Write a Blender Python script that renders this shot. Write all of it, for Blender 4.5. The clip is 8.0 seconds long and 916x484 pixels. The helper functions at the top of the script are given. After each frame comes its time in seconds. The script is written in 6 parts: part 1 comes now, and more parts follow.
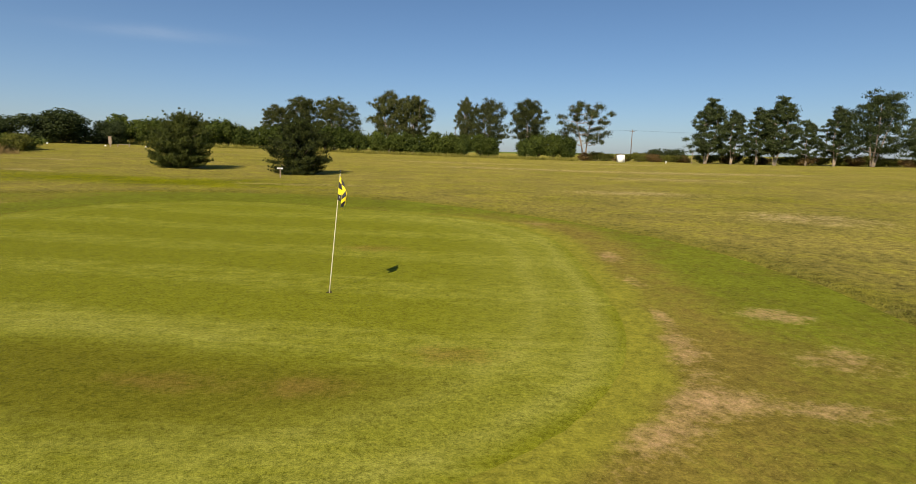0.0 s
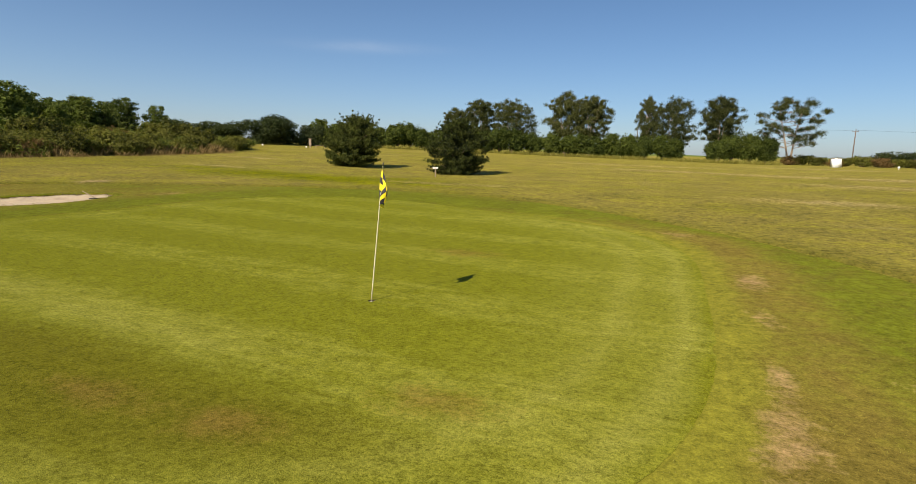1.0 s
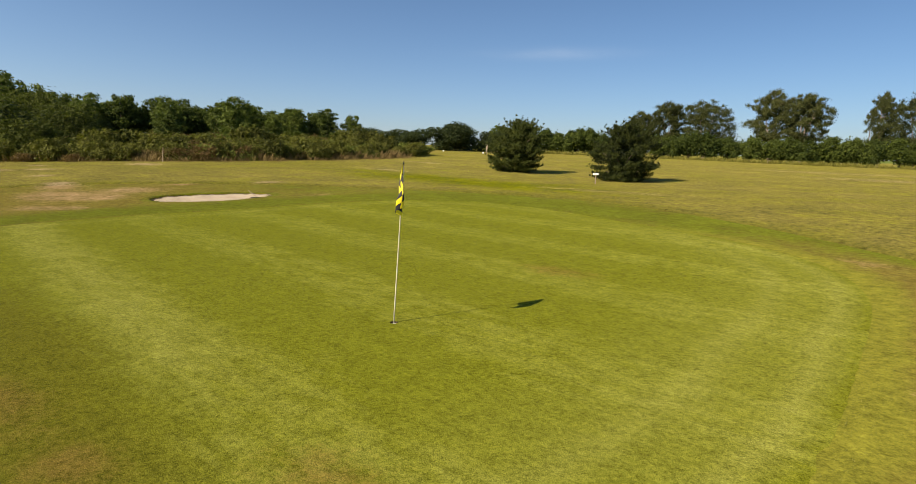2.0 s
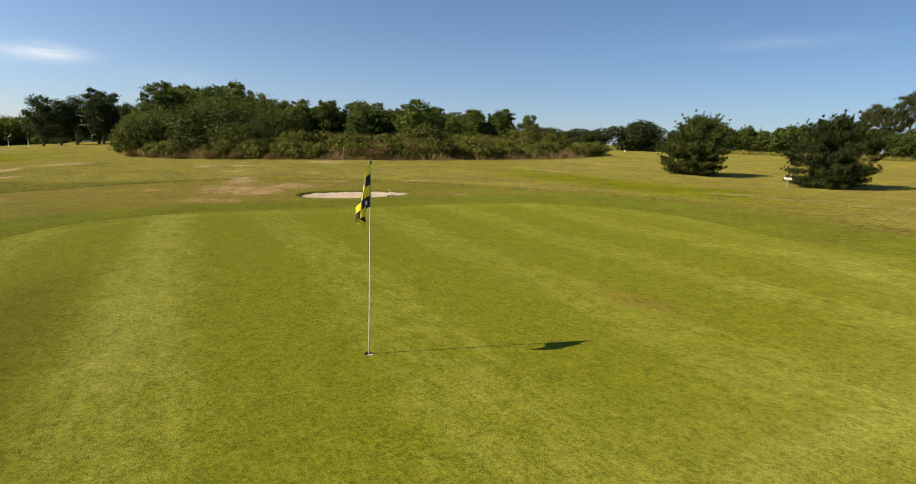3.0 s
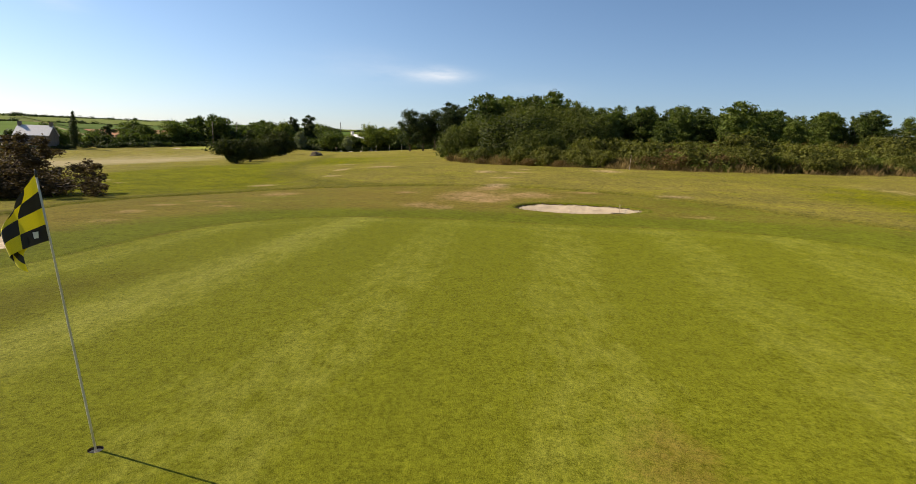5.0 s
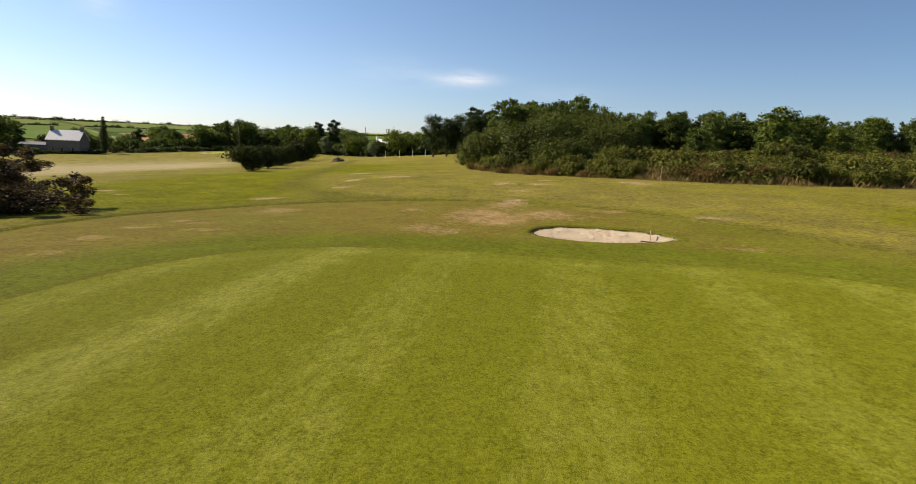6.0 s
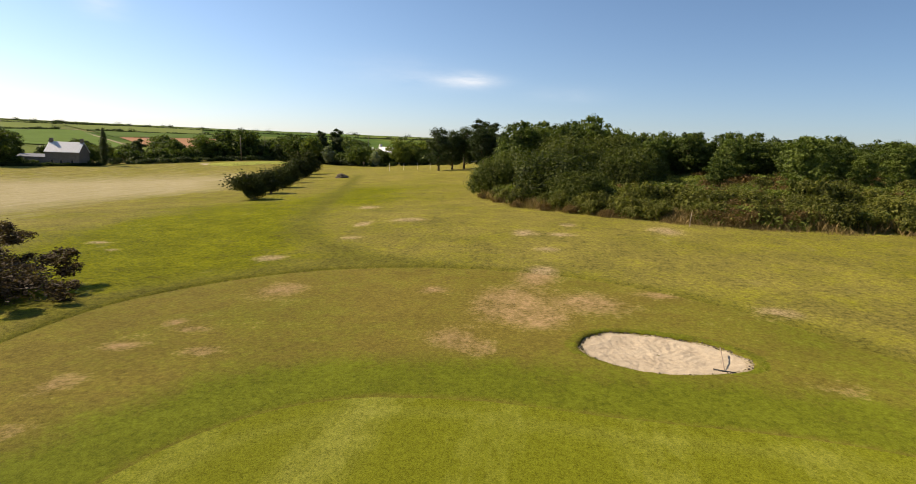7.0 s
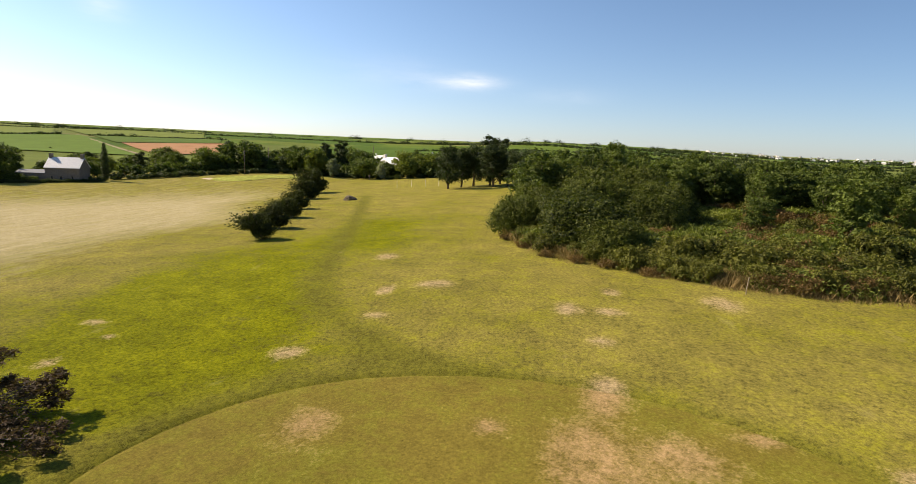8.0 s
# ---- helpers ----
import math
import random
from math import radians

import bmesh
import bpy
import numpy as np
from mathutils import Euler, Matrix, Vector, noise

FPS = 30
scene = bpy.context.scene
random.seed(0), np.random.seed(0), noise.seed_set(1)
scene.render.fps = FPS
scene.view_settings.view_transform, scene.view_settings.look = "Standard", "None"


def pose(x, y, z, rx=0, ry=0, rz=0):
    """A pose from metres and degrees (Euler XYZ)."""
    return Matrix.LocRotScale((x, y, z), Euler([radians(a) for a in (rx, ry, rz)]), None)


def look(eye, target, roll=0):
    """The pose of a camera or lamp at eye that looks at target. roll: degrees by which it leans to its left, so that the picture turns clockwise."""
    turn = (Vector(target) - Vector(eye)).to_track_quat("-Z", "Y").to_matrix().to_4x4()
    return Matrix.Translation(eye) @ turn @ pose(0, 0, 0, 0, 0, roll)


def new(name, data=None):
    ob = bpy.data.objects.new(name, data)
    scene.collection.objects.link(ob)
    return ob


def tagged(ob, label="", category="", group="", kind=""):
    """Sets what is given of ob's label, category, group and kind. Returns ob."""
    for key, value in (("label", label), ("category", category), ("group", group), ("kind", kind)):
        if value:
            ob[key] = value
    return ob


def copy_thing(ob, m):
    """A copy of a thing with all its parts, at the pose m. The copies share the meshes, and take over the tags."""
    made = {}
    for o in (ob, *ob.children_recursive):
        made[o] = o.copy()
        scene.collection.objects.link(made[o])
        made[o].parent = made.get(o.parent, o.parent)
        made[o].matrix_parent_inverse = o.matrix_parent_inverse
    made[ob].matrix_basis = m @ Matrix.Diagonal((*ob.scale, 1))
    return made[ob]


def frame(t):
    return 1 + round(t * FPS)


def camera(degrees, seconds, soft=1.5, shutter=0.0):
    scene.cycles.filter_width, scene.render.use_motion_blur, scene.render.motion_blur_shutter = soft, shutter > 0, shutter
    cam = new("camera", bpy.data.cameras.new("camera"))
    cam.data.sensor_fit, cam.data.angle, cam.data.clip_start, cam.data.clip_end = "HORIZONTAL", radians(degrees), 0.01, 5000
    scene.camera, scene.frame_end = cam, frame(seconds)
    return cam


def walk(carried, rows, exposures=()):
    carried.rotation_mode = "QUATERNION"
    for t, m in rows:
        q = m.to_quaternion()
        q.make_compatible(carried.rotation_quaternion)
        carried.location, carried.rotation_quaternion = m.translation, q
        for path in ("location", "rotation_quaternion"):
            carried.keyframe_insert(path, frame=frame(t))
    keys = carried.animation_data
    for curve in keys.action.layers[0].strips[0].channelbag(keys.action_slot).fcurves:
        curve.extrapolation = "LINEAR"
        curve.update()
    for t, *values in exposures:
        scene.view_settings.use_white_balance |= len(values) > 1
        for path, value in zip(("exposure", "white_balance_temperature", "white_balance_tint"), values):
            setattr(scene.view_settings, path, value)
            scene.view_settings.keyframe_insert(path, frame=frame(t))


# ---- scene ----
cam = camera(78.1, 8.0, soft=0.38)
PATH = [
    (0, (0.952, -1.004, 2.469), (0.803, 0.965, 2.15), 1.1),
    (0.5, (1.794, -0.018, 2.384), (1.333, 1.902, 2.065), 1.2),
    (1, (2.444, 1.073, 2.316), (1.69, 2.897, 1.994), 1.3),
    (1.5, (2.973, 2.252, 2.268), (1.944, 3.937, 1.945), 1.3),
    (1.7, (3.157, 2.726, 2.243), (2.018, 4.339, 1.926), 1.3),
    (2.8, (3.576, 5.652, 2.227), (1.932, 6.742, 1.901), 1.3),
    (3, (3.582, 6.216, 2.238), (1.874, 7.204, 1.91), 1.4),
    (3.5, (3.426, 7.611, 2.237), (1.593, 8.34, 1.906), 1.5),
    (4, (3.127, 8.989, 2.291), (1.203, 9.422, 1.958), 1.7),
    (4.5, (2.663, 10.333, 2.33), (0.696, 10.46, 1.996), 1.9),
    (5, (1.806, 11.231, 2.363), (-0.163, 11.128, 2.027), 2.1),
    (5.2, (1.462, 11.476, 2.42), (-0.504, 11.33, 2.085), 2.2),
    (5.75, (-0.06, 11.8, 2.56), (-2.025, 11.615, 2.23), 2.2),
    (6.3, (-1.841, 11.457, 3.368), (-3.804, 11.256, 3.044), 2.2),
    (6.5, (-2.393, 11.167, 3.932), (-4.356, 10.966, 3.608), 2.2),
    (7, (-3.954, 10.232, 5.704), (-5.917, 10.032, 5.382), 2.2),
    (7.5, (-5.784, 9.004, 7.714), (-7.748, 8.803, 7.394), 2.2),
    (8, (-8.041, 7.609, 9.386), (-10.005, 7.404, 9.069), 2.2),
]
walk(cam, [(t, look(eye, target, roll)) for t, eye, target, roll in PATH], [(0.0, 0.51, 6750, 11), (1.5, 0.70, 6750, 11), (3.5, 0.70, 6750, 11), (5.0, 0.70, 6800, 11), (6.5, 0.72, 6900, 12), (8.0, 0.97, 7000, 12)])

# ---- world, sun ----
SUN_WAY = Vector((-0.186, -0.965, 0.76)).normalized()
sun_el = math.asin(SUN_WAY.z)
sun_az = math.atan2(SUN_WAY.x, SUN_WAY.y)
world = bpy.data.worlds.new("sky")
scene.world = world
world.use_nodes = True
wn, wl = world.node_tree.nodes, world.node_tree.links
wn.clear()
w_out = wn.new("ShaderNodeOutputWorld")
w_bg = wn.new("ShaderNodeBackground")
w_sky = wn.new("ShaderNodeTexSky")
w_sky.sky_type = "NISHITA"
w_sky.sun_disc = False
w_sky.sun_elevation, w_sky.sun_rotation = sun_el, sun_az
w_sky.altitude, w_sky.air_density, w_sky.dust_density, w_sky.ozone_density = 60, 1.0, 0.35, 2.4
w_bg.inputs["Strength"].default_value = 0.064
w_tint = wn.new("ShaderNodeMix")
w_tint.data_type, w_tint.blend_type = "RGBA", "MULTIPLY"
w_tint.inputs[0].default_value = 1.0
wl.new(w_sky.outputs[0], w_tint.inputs[6])


def sky_math(op, a, b=0.0):
    m = wn.new("ShaderNodeMath")
    m.operation = op
    for sock, val in zip(m.inputs, (a, b)):
        if isinstance(val, (int, float)):
            sock.default_value = val
        else:
            wl.new(val, sock)
    return m.outputs[0]


def sky_dot(v, axis):
    m = wn.new("ShaderNodeVectorMath")
    m.operation = "DOT_PRODUCT"
    m.inputs[1].default_value = axis
    wl.new(v, m.inputs[0])
    return m.outputs["Value"]


# thin wisps of high cloud: bearing (left of north), height, half length, half depth in degrees, weight
w_way = wn.new("ShaderNodeTexCoord").outputs["Generated"]
w_flat = wn.new("ShaderNodeMapping")
w_flat.inputs["Scale"].default_value = (9, 9, 42)
wl.new(w_way, w_flat.inputs["Vector"])
# haze: the sky whitens smoothly towards the sun's side and is deeper blue opposite
w_side = wn.new("ShaderNodeMix")
w_side.data_type = "RGBA"
wl.new(sky_math("ADD", sky_math("MULTIPLY", sky_dot(w_way, (math.sin(sun_az), math.cos(sun_az), 0.0)), 0.5), 0.5), w_side.inputs[0])
w_side.inputs[6].default_value = (0.555, 0.71, 0.85, 1)
w_side.inputs[7].default_value = (1.21, 1.30, 1.38, 1)
w_low = wn.new("ShaderNodeMix")
w_low.data_type, w_low.blend_type = "RGBA", "MULTIPLY"
wl.new(sky_math("EXPONENT", sky_math("MULTIPLY", sky_math("ABSOLUTE", sky_dot(w_way, (0, 0, 1))), -7.0)), w_low.inputs[0])
wl.new(w_side.outputs[2], w_low.inputs[6])
w_low.inputs[7].default_value = (1.0, 0.967, 1.16, 1)
wl.new(w_low.outputs[2], w_tint.inputs[7])
w_noise = wn.new("ShaderNodeTexNoise")
w_noise.inputs["Scale"].default_value, w_noise.inputs["Detail"].default_value, w_noise.inputs["Roughness"].default_value = 1.0, 5, 0.6
wl.new(w_flat.outputs[0], w_noise.inputs["Vector"])
wisps = 0.0
for bearing, height, length, deep, weight in ((95.2, 6.75, 2.5, 0.62, 0.72), (97.5, 6.6, 4.2, 0.7, 0.22), (103, 7.2, 6.0, 1.4, 0.12), (127.4, 10.6, 1.6, 1.2, 0.3), (86, 5.6, 3.5, 0.7, 0.12), (32, 9.5, 6.0, 0.5, 0.10)):
    b, h = radians(bearing), radians(height)
    mid = Vector((-math.sin(b) * math.cos(h), math.cos(b) * math.cos(h), math.sin(h)))
    along = Vector((math.cos(b), math.sin(b), 0))
    upward = along.cross(mid)
    u = sky_math("DIVIDE", sky_math("SUBTRACT", sky_dot(w_way, along), along.dot(mid)), math.sin(radians(length)))
    v = sky_math("DIVIDE", sky_math("SUBTRACT", sky_dot(w_way, upward), upward.dot(mid)), math.sin(radians(deep)))
    ahead = sky_math("GREATER_THAN", sky_dot(w_way, mid), 0.5)
    q = sky_math("EXPONENT", sky_math("MULTIPLY", sky_math("ADD", sky_math("MULTIPLY", u, u), sky_math("MULTIPLY", v, v)), -1.0))
    wisps = sky_math("ADD", wisps, sky_math("MULTIPLY", sky_math("MULTIPLY", q, ahead), weight))
w_break = sky_math("MULTIPLY", sky_math("SUBTRACT", w_noise.outputs["Fac"], 0.20), 2.1)
w_cloud = wn.new("ShaderNodeMix")
w_cloud.data_type = "RGBA"
w_cloud.clamp_factor = True
wl.new(sky_math("MULTIPLY", wisps, w_break), w_cloud.inputs[0])
wl.new(w_tint.outputs[2], w_cloud.inputs[6])
w_cloud.inputs[7].default_value = (9.5, 9.8, 10.2, 1)
wl.new(w_cloud.outputs[2], w_bg.inputs["Color"])
wl.new(w_bg.outputs[0], w_out.inputs["Surface"])

sun_lamp = bpy.data.lights.new("sun", "SUN")
sun_lamp.energy, sun_lamp.angle, sun_lamp.color = 5.0, radians(0.55), (1.0, 0.87, 0.70)
sun_ob = new("sun", sun_lamp)
sun_ob.matrix_world = look(SUN_WAY * 50, (0, 0, 0))


# ---- shapes of the ground ----
def smooth(a, b, v):
    v = min(1.0, max(0.0, (v - a) / (b - a)))
    return v * v * (3 - 2 * v)


def ground_z(x, y):
    """Height of the land: flat at the green, rising gently north and west, hills far in the west."""
    u, v = 120 * math.tanh(x / 120), 90 * math.tanh(y / 90)
    z = 0.0056 * u + 0.0201 * v + 0.000183 * u * u - 0.00039 * u * v - 0.000075 * v * v + 3e-7 * u * u * v + 1.71e-6 * u * v * v - 0.168
    z += -0.40 * math.exp(-((x + 33) ** 2 + (y + 6) ** 2) / 150) + 0.45 * math.exp(-((x + 46) ** 2 + (y - 3) ** 2) / 60) + 0.2 * math.exp(-((x + 41) ** 2 + (y - 18) ** 2) / 150)
    z -= 0.36 * math.exp(-((x + 15) ** 2 + (y - 43) ** 2) / 160)
    near = math.exp(-(((x + 6) / 15) ** 2 + ((y - 7) / 14) ** 2) ** 2)
    z *= 1 - near
    r, az = math.hypot(x, y), math.degrees(math.atan2(-x, y))
    west = smooth(60, 97, az) if az > -90 else 0.3
    z += west * (-1.5 * smooth(240, 300, r) + 34.5 * smooth(285, 1200, r) + 30 * smooth(1300, 2800, r))
    z += (smooth(40, 56, az) - smooth(70, 97, az)) * (-4 * smooth(170, 500, r) + 14 * smooth(700, 1600, r) + 18 * smooth(1600, 2800, r))
    z += 3.3 * smooth(130, 215, r) * smooth(100, 113, az) * (1 - smooth(230, 330, r))
    return z


GREEN_MID, GREEN_R = (-6.5, 11.5), (9.97, -0.16, 0.18, 0.05, -0.6, 0.02, -0.34, -0.61, 0.42, 0.01, 0.01)
APRON_MID, APRON_R = (-11.5, 9.5), (16.93, -0.03, -0.1, 2.36, 0.73, -0.29, -1.54, -0.41, 0.16, 0.22, 0.35)
BUNKERS = (((-20.2, 14.55), 2.36, 1.70, 82), ((-9.0, 0.08), 1.75, 1.5, 60))
CUP = (-1.98, 8.346)


def curve_r(series, th):
    r = series[0]
    for k in range(1, len(series) // 2 + 1):
        r += series[2 * k - 1] * math.cos(k * th) + series[2 * k] * math.sin(k * th)
    return r


def rim(mid, series, x, y):
    """Metres by which a place lies outside a closed mowing line (inside: minus)."""
    dx, dy = x - mid[0], y - mid[1]
    return math.hypot(dx, dy) - curve_r(series, math.atan2(dy, dx))


def green_out(x, y):
    return rim(GREEN_MID, GREEN_R, x, y)


def apron_out(x, y):
    return rim(APRON_MID, APRON_R, x, y)


def bunker_r(th, n):
    return 1 + 0.05 * math.cos(2 * th + 1.0 + n) + 0.045 * math.cos(3 * th + 2.3 * n) + 0.02 * math.cos(5 * th + 1.7)


def bunker_in(x, y, n):
    """Share of the way from a bunker's middle to its lip."""
    (bx, by), a, b, turn = BUNKERS[n]
    c, s = math.cos(radians(turn)), math.sin(radians(turn))
    u, v = ((x - bx) * c + (y - by) * s) / a, (-(x - bx) * s + (y - by) * c) / b
    return math.hypot(u, v) / bunker_r(math.atan2(v, u), n)


# ---- materials ----
def mat(name):
    m = bpy.data.materials.new(name)
    m.use_nodes = True
    n = m.node_tree.nodes
    return m, n, m.node_tree.links, n["Principled BSDF"]


def noise_node(n, l, scale, detail=4, rough=0.55, vec=None, dims="3D"):
    t = n.new("ShaderNodeTexNoise")
    t.inputs["Scale"].default_value, t.inputs["Detail"].default_value, t.inputs["Roughness"].default_value = scale, detail, rough
    if vec is not None:
        l.new(vec, t.inputs["Vector"])
    return t.outputs["Fac"]


def ramp(n, l, fac, a, b, lo=(0, 0, 0), hi=(1, 1, 1)):
    r = n.new("ShaderNodeValToRGB")
    r.color_ramp.elements[0].position, r.color_ramp.elements[1].position = a, b
    r.color_ramp.elements[0].color, r.color_ramp.elements[1].color = (*lo, 1), (*hi, 1)
    l.new(fac, r.inputs["Fac"])
    return r.outputs["Color"]


def mixc(n, l, fac, a, b, kind="MIX"):
    m = n.new("ShaderNodeMix")
    m.data_type, m.blend_type = "RGBA", kind
    for sock, val in ((m.inputs[0], fac), (m.inputs[6], a), (m.inputs[7], b)):
        if isinstance(val, (int, float)):
            sock.default_value = val
        elif isinstance(val, tuple):
            sock.default_value = (*val, 1)
        else:
            l.new(val, sock)
    return m.outputs[2]


def math_node(n, l, op, a, b=0.0, clamp=False):
    m = n.new("ShaderNodeMath")
    m.operation, m.use_clamp = op, clamp
    for sock, val in ((m.inputs[0], a), (m.inputs[1], b)):
        if isinstance(val, (int, float)):
            sock.default_value = val
        else:
            l.new(val, sock)
    return m.outputs[0]


def bump(n, l, bsdf, height, strength, distance):
    b = n.new("ShaderNodeBump")
    b.inputs["Strength"].default_value, b.inputs["Distance"].default_value = strength, distance
    l.new(height, b.inputs["Height"])
    l.new(b.outputs[0], bsdf.inputs["Normal"])


def place(n):
    return n.new("ShaderNodeTexCoord").outputs["Object"]


def attr(n, name):
    a = n.new("ShaderNodeAttribute")
    a.attribute_name = name
    return a.outputs["Fac"]


def plain(name, colour, rough=0.7, metal=0.0, var=0.25, scale=6.0, relief=0.2, depth=0.01):
    """A surface with stains at two scales and a fine relief."""
    m, n, l, p = mat(name)
    at = place(n)
    big, fine = noise_node(n, l, scale, 5, 0.6, at), noise_node(n, l, scale * 9, 4, 0.6, at)
    f = math_node(n, l, "ADD", math_node(n, l, "MULTIPLY", big, 0.6), math_node(n, l, "MULTIPLY", fine, 0.4))
    lo, hi = tuple(c * (1 - var) for c in colour), tuple(min(1, c * (1 + var)) for c in colour)
    l.new(ramp(n, l, f, 0.3, 0.7, lo, hi), p.inputs["Base Color"])
    p.inputs["Roughness"].default_value, p.inputs["Metallic"].default_value = rough, metal
    bump(n, l, p, fine, relief, depth)
    return m


def foliage(name, dark, light, sheen=0.25, through_light=0.3):
    """Leaves: each leaf has its own tone, each plant its own cast; some light passes through."""
    m, n, l, p = mat(name)
    geo = n.new("ShaderNodeNewGeometry")
    info = n.new("ShaderNodeObjectInfo")
    at = place(n)
    clump = math_node(n, l, "ADD", centred(n, l, noise_node(n, l, 1.5, 3, 0.6, at), 2.0), 0.42)
    f = math_node(n, l, "ADD", math_node(n, l, "MULTIPLY", geo.outputs["Random Per Island"], 0.5), math_node(n, l, "MULTIPLY", clump, 0.7))
    f = math_node(n, l, "ADD", f, math_node(n, l, "MULTIPLY", info.outputs["Random"], 0.34))
    c = ramp(n, l, f, 0.25, 1.15, dark, light)
    l.new(c, p.inputs["Base Color"])
    p.inputs["Roughness"].default_value = 0.6
    p.inputs["Specular IOR Level"].default_value = sheen * 0.4
    tr = n.new("ShaderNodeBsdfTranslucent")
    l.new(mixc(n, l, 1.0, c, (1.1, 1.25, 0.5), "MULTIPLY"), tr.inputs["Color"])
    mix = n.new("ShaderNodeMixShader")
    mix.inputs[0].default_value = through_light
    l.new(p.outputs[0], mix.inputs[1])
    l.new(tr.outputs[0], mix.inputs[2])
    l.new(mix.outputs[0], n["Material Output"].inputs["Surface"])
    return m


def centred(n, l, fac, gain):
    return math_node(n, l, "MULTIPLY", math_node(n, l, "SUBTRACT", fac, 0.5), gain)


def total(n, l, *terms):
    out = terms[0]
    for t in terms[1:]:
        out = math_node(n, l, "ADD", out, t)
    return out


def turf(name, base, fresh, straw, grain=55.0, relief=0.5, depth=0.02, speck=1.0, mottle=1.0):
    """Mown grass: fresh and straw tones by the masks lush and dry, broken up by noise at many scales."""
    m, n, l, p = mat(name)
    at = place(n)
    wide, mid, lump, small = noise_node(n, l, 0.11, 4, 0.6, at), noise_node(n, l, 0.6, 5, 0.65, at), noise_node(n, l, 2.1, 5, 0.7, at), noise_node(n, l, 8.0, 5, 0.75, at)
    blade = noise_node(n, l, grain, 3, 0.8, at)
    dry, lush, worn_shaded = attr(n, "dry"), attr(n, "lush"), attr(n, "worn_shaded")
    d = total(n, l, centred(n, l, mid, 1.0), centred(n, l, lump, 1.3), centred(n, l, small, 1.6), centred(n, l, wide, 0.6), math_node(n, l, "MULTIPLY", dry, 1.25), -0.52)
    d = math_node(n, l, "MULTIPLY", ramp(n, l, d, 0.0, 0.7), 0.9)
    g = total(n, l, centred(n, l, mid, 1.3), centred(n, l, lump, 1.2), centred(n, l, small, 0.8), centred(n, l, wide, 1.4), math_node(n, l, "MULTIPLY", lush, 0.85), 0.14)
    g = ramp(n, l, g, 0.0, 0.85)
    c = mixc(n, l, g, base, fresh)
    c = mixc(n, l, 1.0, c, ramp(n, l, total(n, l, centred(n, l, noise_node(n, l, 0.3, 6, 0.7, at), 2.0 * mottle), 0.5), 0.1, 0.9, (0.80, 0.81, 0.80), (1.16, 1.15, 1.16)), "MULTIPLY")
    # tint of the trodden path and of the shade painted along the apron's rim
    c = mixc(n, l, math_node(n, l, "MULTIPLY", worn_shaded, 0.8), c, (0.126, 0.122, 0.016))
    c = mixc(n, l, attr(n, "collar"), c, (0.166, 0.162, 0.020))
    c = mixc(n, l, d, c, straw)
    clump = noise_node(n, l, grain * 0.2, 4, 0.8, at)
    tone = total(n, l, centred(n, l, blade, 2.2 * speck), centred(n, l, clump, 2.2 * speck), centred(n, l, small, 1.6 * speck), centred(n, l, lump, 1.0 * speck), centred(n, l, mid, 0.6 * speck), 0.5)
    c = mixc(n, l, 1.0, c, ramp(n, l, tone, 0.0, 1.0, (0.36, 0.38, 0.36), (1.66, 1.63, 1.60)), "MULTIPLY")
    l.new(c, p.inputs["Base Color"])
    p.inputs["Roughness"].default_value = 0.8
    p.inputs["Specular IOR Level"].default_value = 0.02
    p.inputs["Diffuse Roughness"].default_value = 0.22
    bump(n, l, p, total(n, l, blade, small, lump, clump), relief, depth)
    return m


